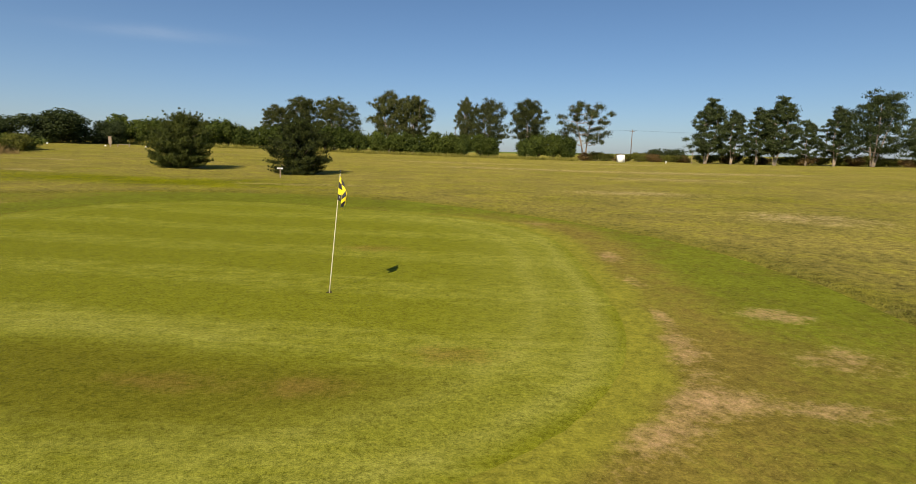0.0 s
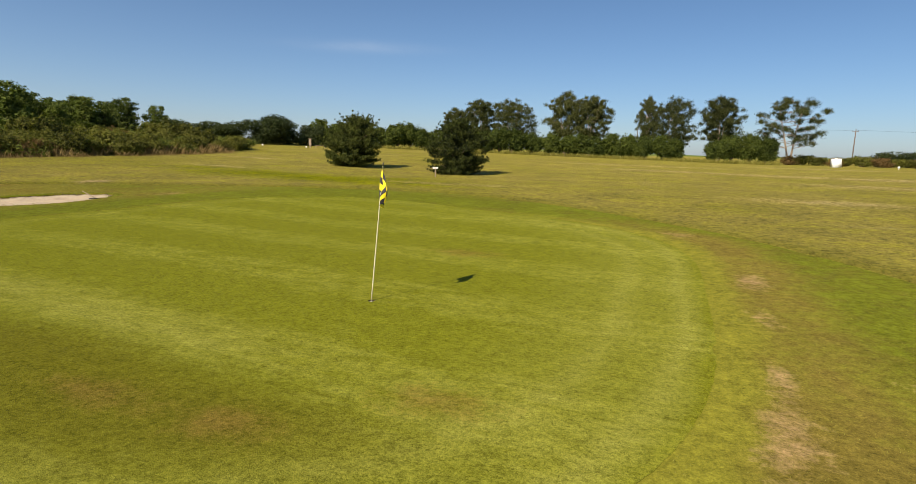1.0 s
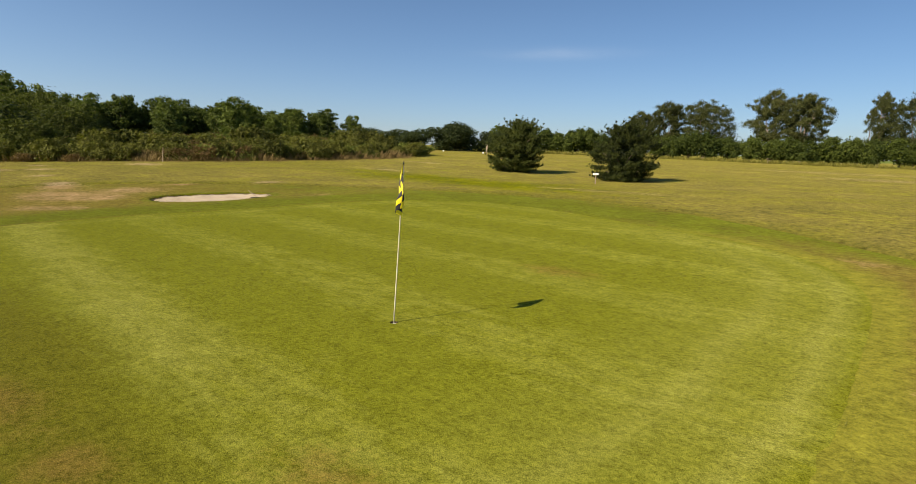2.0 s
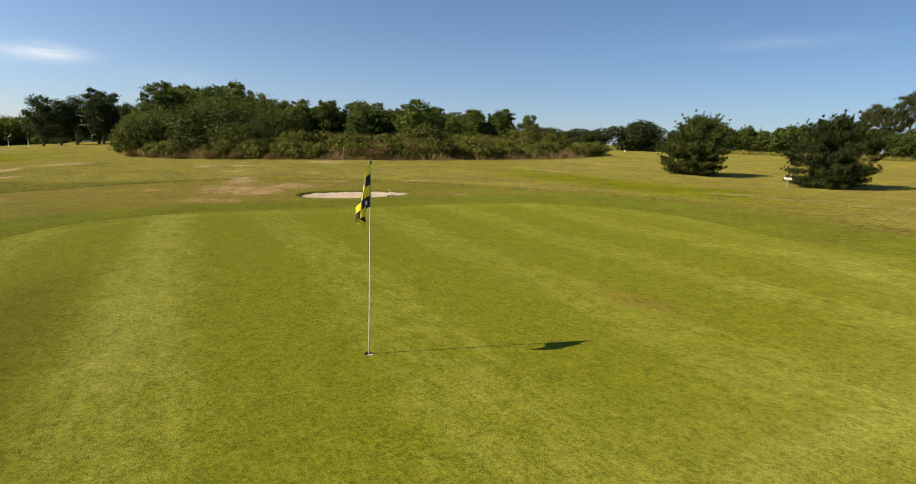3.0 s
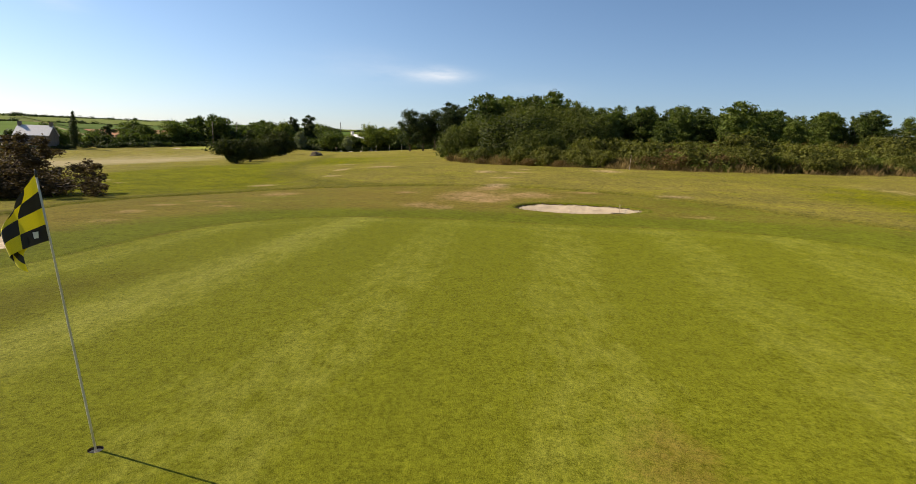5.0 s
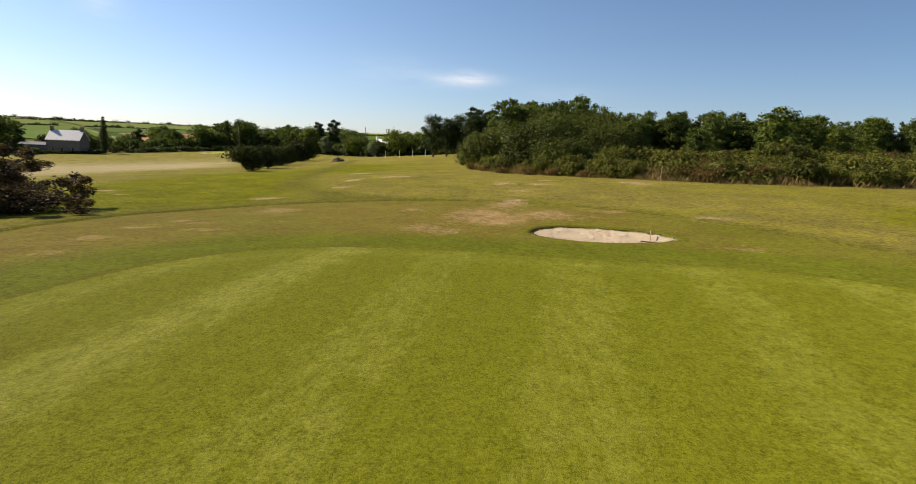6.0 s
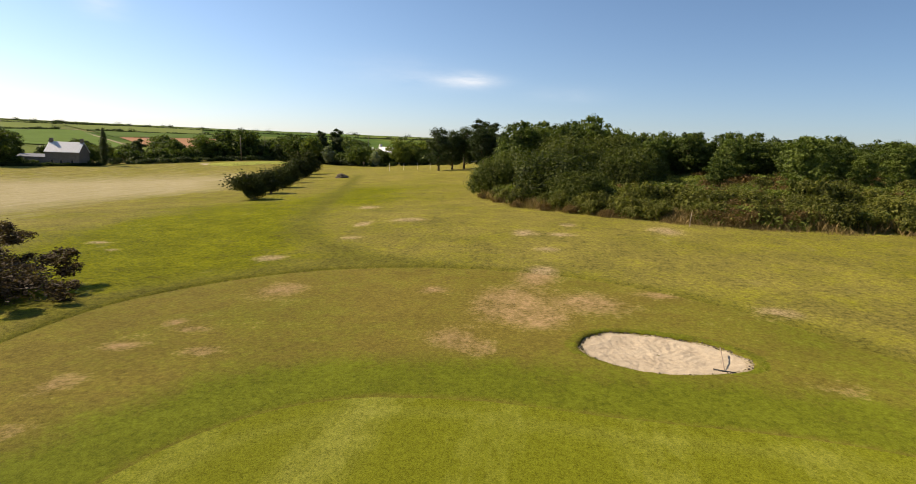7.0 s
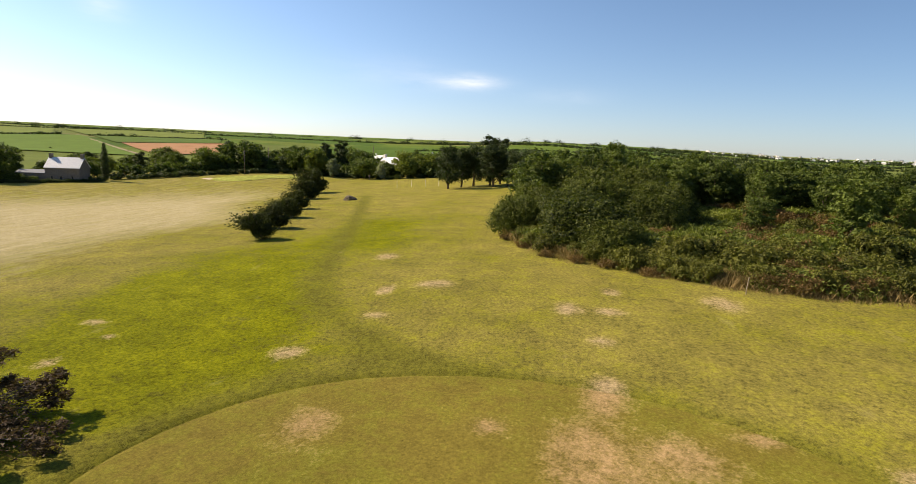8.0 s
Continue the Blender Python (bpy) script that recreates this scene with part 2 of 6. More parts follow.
def green_turf():
    """The putting surface: fine close grass with mowing stripes and soft stains."""
    m, n, l, p = mat("putting_turf")
    at = place(n)
    wide, mid, lump, small, blade = noise_node(n, l, 0.16, 3, 0.55, at), noise_node(n, l, 0.8, 5, 0.65, at), noise_node(n, l, 3.0, 5, 0.7, at), noise_node(n, l, 22, 4, 0.75, at), noise_node(n, l, 95, 2, 0.8, at)
    sep = n.new("ShaderNodeSeparateXYZ")
    l.new(at, sep.inputs[0])
    warp = total(n, l, sep.outputs["Y"], math_node(n, l, "MULTIPLY", sep.outputs["X"], 0.09), centred(n, l, wide, 1.2), -4.98)
    wave = math_node(n, l, "MULTIPLY", math_node(n, l, "SINE", math_node(n, l, "MULTIPLY", warp, 2 * math.pi / 3.1)), 0.32)
    wave = math_node(n, l, "MINIMUM", math_node(n, l, "MAXIMUM", wave, -0.2), 0.2)
    # short brush marks along the mower's way
    brush = n.new("ShaderNodeMapping")
    brush.inputs["Rotation"].default_value = (0, 0, radians(5))
    brush.inputs["Scale"].default_value = (0.9, 3.2, 1)
    l.new(at, brush.inputs["Vector"])
    stroke = noise_node(n, l, 1.6, 5, 0.7, brush.outputs[0])
    stripe = ramp(n, l, total(n, l, wave, centred(n, l, mid, 0.9), centred(n, l, stroke, 1.3), centred(n, l, lump, 0.5)), -0.75, 0.75)
    c = mixc(n, l, stripe, (0.130, 0.139, 0.0095), (0.214, 0.222, 0.033))
    f = total(n, l, centred(n, l, mid, 1.2), centred(n, l, wide, 1.6), centred(n, l, lump, 0.8))
    c = mixc(n, l, math_node(n, l, "MULTIPLY", ramp(n, l, f, 0.0, 0.5), 0.6), c, (0.126, 0.137, 0.009))
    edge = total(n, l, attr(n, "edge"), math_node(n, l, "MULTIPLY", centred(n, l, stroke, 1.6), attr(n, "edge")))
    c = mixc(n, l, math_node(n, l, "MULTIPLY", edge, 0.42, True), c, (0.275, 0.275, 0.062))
    c = mixc(n, l, math_node(n, l, "MULTIPLY", attr(n, "deep"), 0.66, True), c, (0.086, 0.080, 0.007))
    brown = total(n, l, math_node(n, l, "MULTIPLY", attr(n, "dry"), 0.9), centred(n, l, small, 1.2), centred(n, l, lump, 1.6), -0.35)
    c = mixc(n, l, math_node(n, l, "MULTIPLY", ramp(n, l, brown, 0.0, 0.7), 0.6), c, (0.150, 0.096, 0.022))
    clump = noise_node(n, l, 9.0, 4, 0.8, at)
    tone = total(n, l, centred(n, l, blade, 1.9), centred(n, l, small, 1.5), centred(n, l, clump, 1.1), centred(n, l, lump, 0.6), 0.5)
    c = mixc(n, l, 1.0, c, ramp(n, l, tone, 0.05, 0.95, (0.44, 0.45, 0.38), (1.56, 1.54, 1.65)), "MULTIPLY")
    l.new(c, p.inputs["Base Color"])
    p.inputs["Roughness"].default_value = 0.75
    p.inputs["Specular IOR Level"].default_value = 0.02
    p.inputs["Diffuse Roughness"].default_value = 0.22
    bump(n, l, p, total(n, l, math_node(n, l, "MULTIPLY", blade, 0.6), small), 0.6, 0.02)
    return m


def sand():
    m, n, l, p = mat("bunker_sand")
    at = place(n)
    mid, small, grain = noise_node(n, l, 1.3, 5, 0.6, at), noise_node(n, l, 9, 5, 0.7, at), noise_node(n, l, 90, 3, 0.8, at)
    f = math_node(n, l, "ADD", math_node(n, l, "MULTIPLY", mid, 0.5), math_node(n, l, "MULTIPLY", small, 0.5))
    c = ramp(n, l, f, 0.3, 0.7, (0.31, 0.245, 0.160), (0.49, 0.40, 0.275))
    c = mixc(n, l, 1.0, c, ramp(n, l, grain, 0.3, 0.7, (0.8, 0.8, 0.8), (1.15, 1.15, 1.15)), "MULTIPLY")
    weed = math_node(n, l, "MULTIPLY", attr(n, "edge"), small)
    c = mixc(n, l, ramp(n, l, weed, 0.36, 0.5), c, (0.17, 0.14, 0.06))
    l.new(c, p.inputs["Base Color"])
    p.inputs["Roughness"].default_value = 0.95
    bump(n, l, p, math_node(n, l, "ADD", small, math_node(n, l, "MULTIPLY", grain, 0.3)), 0.6, 0.05)
    return m


def land():
    """Far land: a patchwork of pasture, stubble and ploughed plots; close grass near by."""
    m = turf("rough_turf", (0.230, 0.198, 0.046), (0.160, 0.169, 0.004), (0.385, 0.285, 0.160), 24.0, 0.9, 0.07, 0.78, 1.2)
    n, l = m.node_tree.nodes, m.node_tree.links
    p = n["Principled BSDF"]
    near = p.inputs["Base Color"].links[0].from_socket
    at = place(n)
    streak = n.new("ShaderNodeMapping")
    streak.inputs["Rotation"].default_value = (0, 0, radians(-14))
    streak.inputs["Scale"].default_value = (0.12, 0.9, 1)
    l.new(at, streak.inputs["Vector"])
    pale = total(n, l, attr(n, "pale"), centred(n, l, noise_node(n, l, 1.0, 5, 0.65, streak.outputs[0]), 1.1), centred(n, l, noise_node(n, l, 0.5, 5, 0.7, at), 0.8), -0.18)
    near = mixc(n, l, ramp(n, l, pale, 0.0, 0.95), near, mixc(n, l, 1.0, (0.415, 0.350, 0.200), ramp(n, l, noise_node(n, l, 3.0, 5, 0.75, at), 0.3, 0.7, (0.72, 0.72, 0.7), (1.25, 1.25, 1.25)), "MULTIPLY"))
    cell = n.new("ShaderNodeTexVoronoi")
    cell.inputs["Scale"].default_value = 0.0052
    l.new(at, cell.inputs["Vector"])
    sep = n.new("ShaderNodeSeparateColor")
    l.new(cell.outputs["Color"], sep.inputs[0])
    plot = n.new("ShaderNodeValToRGB")
    plot.color_ramp.interpolation = "CONSTANT"
    els = plot.color_ramp.elements
    els[0].position, els[0].color = 0.0, (0.095, 0.140, 0.022, 1)
    els[1].position, els[1].color = 0.30, (0.125, 0.150, 0.036, 1)
    for pos, col in ((0.5, (0.070, 0.115, 0.020, 1)), (0.68, (0.110, 0.135, 0.034, 1)), (0.8, (0.12, 0.15, 0.03, 1)), (0.93, (0.15, 0.15, 0.05, 1))):
        els.new(pos).color = col
    l.new(sep.outputs[0], plot.inputs["Fac"])
    far = mixc(n, l, 1.0, plot.outputs["Color"], ramp(n, l, noise_node(n, l, 0.03, 5, 0.6, at), 0.3, 0.7, (0.8, 0.8, 0.8), (1.2, 1.2, 1.2)), "MULTIPLY")
    l.new(mixc(n, l, attr(n, "afar"), near, far), p.inputs["Base Color"])
    return m


M_ROUGH = land()
M_APRON = turf("apron_turf", (0.152, 0.122, 0.024), (0.104, 0.118, 0.010), (0.280, 0.190, 0.094), 34.0, 0.5, 0.025, 0.55, 0.6)
M_GREEN = green_turf()
M_SAND = sand()
M_GORSE = foliage("gorse_leaves", (0.018, 0.024, 0.006), (0.148, 0.15, 0.028))
M_THORN = foliage("thorn_leaves", (0.012, 0.009, 0.006), (0.09, 0.06, 0.034))
M_HEDGE = foliage("hedge_leaves", (0.014, 0.026, 0.006), (0.09, 0.115, 0.02))
M_BROAD = foliage("broad_leaves", (0.015, 0.027, 0.008), (0.12, 0.152, 0.03))
M_LIGHT = foliage("light_leaves", (0.034, 0.052, 0.011), (0.17, 0.195, 0.036))
M_DARK = foliage("dark_leaves", (0.018, 0.028, 0.012), (0.062, 0.08, 0.028))
M_OPEN = foliage("open_tree_leaves", (0.020, 0.032, 0.014), (0.085, 0.105, 0.036))
M_CYPRESS = foliage("cypress_sprays", (0.006, 0.011, 0.005), (0.086, 0.102, 0.023))
M_DOME = foliage("thorn_dome_leaves", (0.013, 0.021, 0.006), (0.096, 0.112, 0.019))
M_FARGREEN = turf("far_green_turf", (0.26, 0.275, 0.06), (0.25, 0.29, 0.05), (0.28, 0.27, 0.07), 20.0, 0.3, 0.02)
M_ROWDARK = foliage("bent_conifer_sprays", (0.009, 0.015, 0.006), (0.06, 0.07, 0.018))
M_PINE = foliage("pine_needles", (0.020, 0.030, 0.012), (0.105, 0.112, 0.034))
M_SILVER = foliage("silver_leaves", (0.10, 0.12, 0.07), (0.26, 0.28, 0.17))
M_BROWN = foliage("brown_heath", (0.052, 0.036, 0.014), (0.170, 0.108, 0.040))
M_STRAW = foliage("dry_stalks", (0.1, 0.075, 0.026), (0.27, 0.19, 0.08), 0.2, 0.2)
M_BLADE = foliage("grass_blades", (0.13, 0.13, 0.02), (0.22, 0.205, 0.045), 0.2, 0.3)
M_BARK = plain("bark", (0.13, 0.095, 0.065), 0.9, 0, 0.4, 3, 0.8, 0.03)
M_PALEBARK = plain("pale_bark", (0.30, 0.235, 0.165), 0.9, 0, 0.35, 3, 0.8, 0.03)
M_STONE = plain("granite_wall", (0.16, 0.135, 0.115), 0.9, 0, 0.4, 1.6, 0.7, 0.04)
# the pale base colour stands in for the sun's glare on the slates
M_GLARESLATE = plain("glare_slate_roof", (0.58, 0.58, 0.58), 0.35, 0, 0.2, 2.5, 0.3, 0.02)
M_DARKSLATE = plain("dark_slate_roof", (0.09, 0.095, 0.11), 0.5, 0, 0.2, 2.5, 0.3, 0.02)
M_RENDER = plain("white_render", (0.72, 0.68, 0.60), 0.85, 0, 0.08, 1.2, 0.2, 0.01)
M_GLASS = plain("window_glass", (0.03, 0.035, 0.045), 0.1, 0, 0.2, 2, 0.0, 0.001)
M_WHITE = plain("white_plastic", (0.78, 0.78, 0.75), 0.5, 0, 0.06, 3, 0.1, 0.005)
M_WOOD = plain("weathered_wood", (0.25, 0.19, 0.13), 0.85, 0, 0.35, 5, 0.5, 0.01)
M_POLE = plain("pole_wood", (0.12, 0.095, 0.075), 0.9, 0, 0.3, 3, 0.5, 0.01)
M_STICK = plain("flagstick_fibreglass", (0.60, 0.55, 0.40), 0.4, 0, 0.1, 8, 0.05, 0.002)
M_CUP = plain("cup_plastic", (0.55, 0.55, 0.52), 0.5, 0, 0.1, 20, 0.05, 0.002)
M_SOIL = plain("cup_soil", (0.05, 0.035, 0.02), 0.95, 0, 0.3, 40, 0.5, 0.005)
M_RUBBER = plain("dark_rubber", (0.02, 0.02, 0.02), 0.6, 0, 0.2, 20, 0.1, 0.002)
M_DUNG = plain("earth_mound", (0.085, 0.065, 0.04), 0.95, 0, 0.5, 5, 0.9, 0.06)


# ---- building helpers ----
def mesh_from(name, verts, faces, material):
    me = bpy.data.meshes.new(name)
    me.from_pydata([tuple(v) for v in verts], [], [tuple(f) for f in faces])
    me.materials.append(material)
    me.update()
    return me


def piece(name, verts, faces, material, parent=None, label="", soft=False):
    me = mesh_from(name, verts, faces, material)
    if soft:
        me.polygons.foreach_set("use_smooth", [True] * len(me.polygons))
    ob = new(name, me)
    if parent is not None:
        ob.parent = parent
    if label:
        tagged(ob, label)
    return ob


def part(name, bm, material, parent, label="", soft=False):
    me = bpy.data.meshes.new(name)
    bm.to_mesh(me)
    bm.free()
    me.materials.append(material)
    if soft:
        me.polygons.foreach_set("use_smooth", [True] * len(me.polygons))
    ob = new(name, me)
    if parent is not None:
        ob.parent = parent
    if label:
        tagged(ob, label)
    return ob


def base(name, x, y, z=None, turn=0.0):
    ob = new(name)
    ob.empty_display_size = 0.2
    ob.matrix_basis = pose(x, y, ground_z(x, y) if z is None else z, 0, 0, turn)
    return ob


def tube(points, radii, sides=8):
    """A tapered tube along points, closed at both ends."""
    verts, faces = [], []
    for i, (p, r) in enumerate(zip(points, radii)):
        a, b = Vector(points[max(0, i - 1)]), Vector(points[min(len(points) - 1, i + 1)])
        q = (b - a).to_track_quat("Z", "X")
        for k in range(sides):
            th = 2 * math.pi * k / sides
            verts.append(Vector(p) + q @ Vector((r * math.cos(th), r * math.sin(th), 0)))
    for i in range(len(points) - 1):
        for k in range(sides):
            j = (k + 1) % sides
            faces.append((i * sides + k, i * sides + j, (i + 1) * sides + j, (i + 1) * sides + k))
    faces.append(tuple(range(sides))[::-1])
    faces.append(tuple((len(points) - 1) * sides + k for k in range(sides)))
    return verts, faces


def join(*sets):
    verts, faces = [], []
    for v, f in sets:
        o = len(verts)
        verts += list(v)
        faces += [tuple(i + o for i in q) for q in f]
    return verts, faces


def box(x0, y0, z0, x1, y1, z1):
    v = [(x, y, z) for z in (z0, z1) for y in (y0, y1) for x in (x0, x1)]
    return v, [(0, 2, 3, 1), (4, 5, 7, 6), (0, 1, 5, 4), (1, 3, 7, 5), (3, 2, 6, 7), (2, 0, 4, 6)]


def leaves(rng, blobs, count, size, slim=0.55, shell=0.72, out=0.75, up=0.0, wind=(0, 0, 0), inner=0.25, droop=0.0, lobe=0.48, even=1.0, jit=0.8, ragged=0.10):
    """Many small leaf facets on and in the given blobs (x, y, z, rx, ry, rz).
    out: how far a leaf's face follows the blob's surface; slim: its width over its length."""
    blobs = np.array(blobs, float)
    area = (blobs[:, 3] * blobs[:, 4] + blobs[:, 4] * blobs[:, 5] + blobs[:, 3] * blobs[:, 5])
    area = area ** even
    which = rng.choice(len(blobs), count, p=area / area.sum())
    d = rng.normal(size=(count, 3))
    d /= np.linalg.norm(d, axis=1)[:, None]
    deep = rng.random(count) < inner
    rad = np.where(deep, rng.uniform(shell * 0.5, shell, count), rng.uniform(shell, 1.06, count) + ragged * rng.normal(size=count).clip(-1, 1.6))
    lobes = rng.normal(size=(len(blobs), 8, 3))
    lobes /= np.linalg.norm(lobes, axis=2)[:, :, None]
    near = np.einsum('ij,ikj->ik', d, lobes[which]).max(1).clip(0, 1)
    rad = rad * (1.0 - 0.62 * lobe + lobe * near ** 5)
    p = blobs[which, :3] + d * rad[:, None] * blobs[which, 3:]
    nrm = d / blobs[which, 3:]
    nrm /= np.linalg.norm(nrm, axis=1)[:, None]
    rnd = rng.normal(size=(count, 3))
    rnd /= np.linalg.norm(rnd, axis=1)[:, None]
    face = out * nrm + (1 - out) * rnd + np.array((0, 0, 0.15))
    face /= np.linalg.norm(face, axis=1)[:, None]
    long = rng.normal(size=(count, 3)) * jit + nrm * 0.5 + np.array((0, 0, up)) + np.array(wind)
    long -= face * (long * face).sum(1)[:, None] * (1 - droop)
    long /= np.linalg.norm(long, axis=1)[:, None]
    side = np.cross(face, long)
    side /= np.linalg.norm(side, axis=1)[:, None] + 1e-9
    s = size * rng.uniform(0.6, 1.5, count) * np.where(deep, 1.5, 1.0)
    a, b = long * s[:, None], side * (s * slim)[:, None]
    fold = face * (0.12 * s)[:, None]
    v = np.stack([p - a * 0.45 + b * 0.5 - fold, p + a * 0.55, p - a * 0.45 - b * 0.5 - fold], 1)
    v = v[v[:, :, 2].min(1) > 0.02].reshape(-1, 3)
    return v, np.arange(len(v)).reshape(-1, 3)


def leaf_part(name, v, f, material, parent, label=""):
    me = bpy.data.meshes.new(name)
    me.vertices.add(len(v))
    me.vertices.foreach_set("co", v.astype(np.float32).ravel())
    k = f.shape[1]
    me.loops.add(len(f) * k)
    me.loops.foreach_set("vertex_index", f.astype(np.int32).ravel())
    me.polygons.add(len(f))
    me.polygons.foreach_set("loop_start", np.arange(0, len(f) * k, k, dtype=np.int32))
    me.materials.append(material)
    me.update(calc_edges=True)
    ob = new(name, me)
    ob.parent = parent
    if label:
        tagged(ob, label)
    return ob


def set_layer(me, name, values):
    a = me.attributes.new(name, "FLOAT", "POINT")
    a.data.foreach_set("value", np.array(values, np.float32))


# ---- dry and lush places of the turf: x, y, half length, half width ----
DRY_APRON = ((-26.2, 0.6, 1.5, 1.1), (-26.5, 6.95, 0.7, 0.7), (-23.8, 9.7, 1.6, 1.0), (-22.9, 11.3, 1.2, 1.0), (-20.4, 8.5, 1.2, 0.9), (-19.5, 9.4, 0.8, 0.6), (-18.25, -0.8, 0.5, 0.6), (-18.2, 1.7, 0.45, 0.55), (-20.9, -0.8, 0.4, 0.4), (-20.2, 0.2, 0.4, 0.6), (-15.4, -0.3, 0.8, 0.6), (-13.2, 0.7, 0.7, 0.6), (-25.7, 10.2, 1.6, 1.2), (-25.0, 13.2, 1.4, 1.6), (-26.5, 16.1, 0.6, 0.9), (-18.0, 18.4, 0.7, 1.0), (-28.6, 11.2, 1.2, 0.8))
DRY_EDGE = ((3.53, 12.5, 0.45, 0.9), (3.26, 6.1, 0.55, 0.9), (3.3, 7.5, 0.3, 0.7), (3.05, 4.6, 0.8, 0.55), (2.05, 3.95, 0.7, 0.4), (1.45, 3.3, 0.7, 0.4), (5.2, 6.0, 0.8, 0.6), (4.4, 4.5, 0.6, 0.3), (5.3, 8.0, 0.7, 0.5), (2.6, 2.4, 0.8, 0.5), (1.8, 17.9, 1.6, 0.5))
DRY_ROUGH = ((-33.2, -3.1, 1.1, 1.0), (-38.9, -0.3, 0.7, 1.1), (-40.6, 10.8, 1.5, 0.9), (-40.3, 13.2, 0.9, 1.1), (-35.3, 12.1, 0.9, 0.9), (-45.0, 13.9, 1.2, 0.7), (-43.0, 20.3, 2.0, 1.3), (-56, -3.6, 1.8, 1.3), (-44.0, -0.9, 1.4, 0.7), (-45.2, 2.3, 1.2, 1.6), (-36.3, -15.7, 0.6, 0.7), (-34.2, -13.3, 0.5, 0.5), (-30.4, -13.4, 0.8, 0.5), (-24.5, 19.8, 0.8, 0.9), (-30.4, 11.6, 1.0, 0.9))
DRY_NORTH = ((-10, 31, 7, 1.6), (8, 30, 6, 2.5), (14, 45, 9, 4), (-30, 33, 4, 1.5), (26, 60, 14, 5), (2, 60, 14, 4), (-5, 75, 18, 5), (20, 90, 20, 6), (-38, 45, 5, 2), (12, 20, 4, 3))
DRY_GREEN = ((-1.0, 4.45, 0.5, 0.4), (-2.6, 4.4, 0.8, 0.3), (-2.2, 12.8, 1.0, 0.5), (0.4, 5.6, 0.7, 0.4))
LUSH_ROUGH = ((-31, -8, 4, 5), (-42, -12, 8, 4), (-27, -9, 3, 3), (-45.5, -17.7, 2.2, 1.6), (-36, -9, 9, 6), (-30, -12, 8, 3), (-48, -16, 14, 5), (-10.5, 2.3, 0.8, 0.6), (-70, -8, 16, 6), (-20, 30, 10, 3))


def spots(which, x, y):
    s = 0.0
    for cx, cy, a, b in which:
        q = ((x - cx) / a) ** 2 + ((y - cy) / b) ** 2
        if q < 6:
            s += math.exp(-q * 0.9)
    return min(1.0, s)


def dryness(x, y):
    return min(1.0, 0.64 * spots(DRY_APRON, x, y) + 0.74 * spots(DRY_EDGE, x, y) + spots(DRY_ROUGH, x, y) + 0.6 * spots(DRY_NORTH, x, y))


def track(x, y):
    """The worn mown path that leaves the apron and runs away along the row of trees."""
    if not -125 < x < -29.5:
        return 0.0
    line = np.interp(-x, (29, 30.8, 34.6, 39.0, 43.8, 53.3, 80, 117, 126), (5.6, 4.3, 0.8, -2.8, -5.45, -8.1, -13.5, -22.5, -24.8))
    return math.exp(-((y - line) / (1.25 + 1.2 * max(0.0, 1 - (-30 - x) / 9))) ** 2)


# ---- the ground: one sheet to the horizon ----
def graded(lo, hi, step, reach, grow=1.17):
    mid = list(np.arange(lo, hi + step / 2, step))
    out, s, v = [], step, hi
    while v < reach:
        s *= grow
        v += s
        out.append(v)
    back, s, v = [], step, lo
    while v > -reach:
        s *= grow
        v -= s
        back.append(v)
    return np.array(back[::-1] + mid + out)


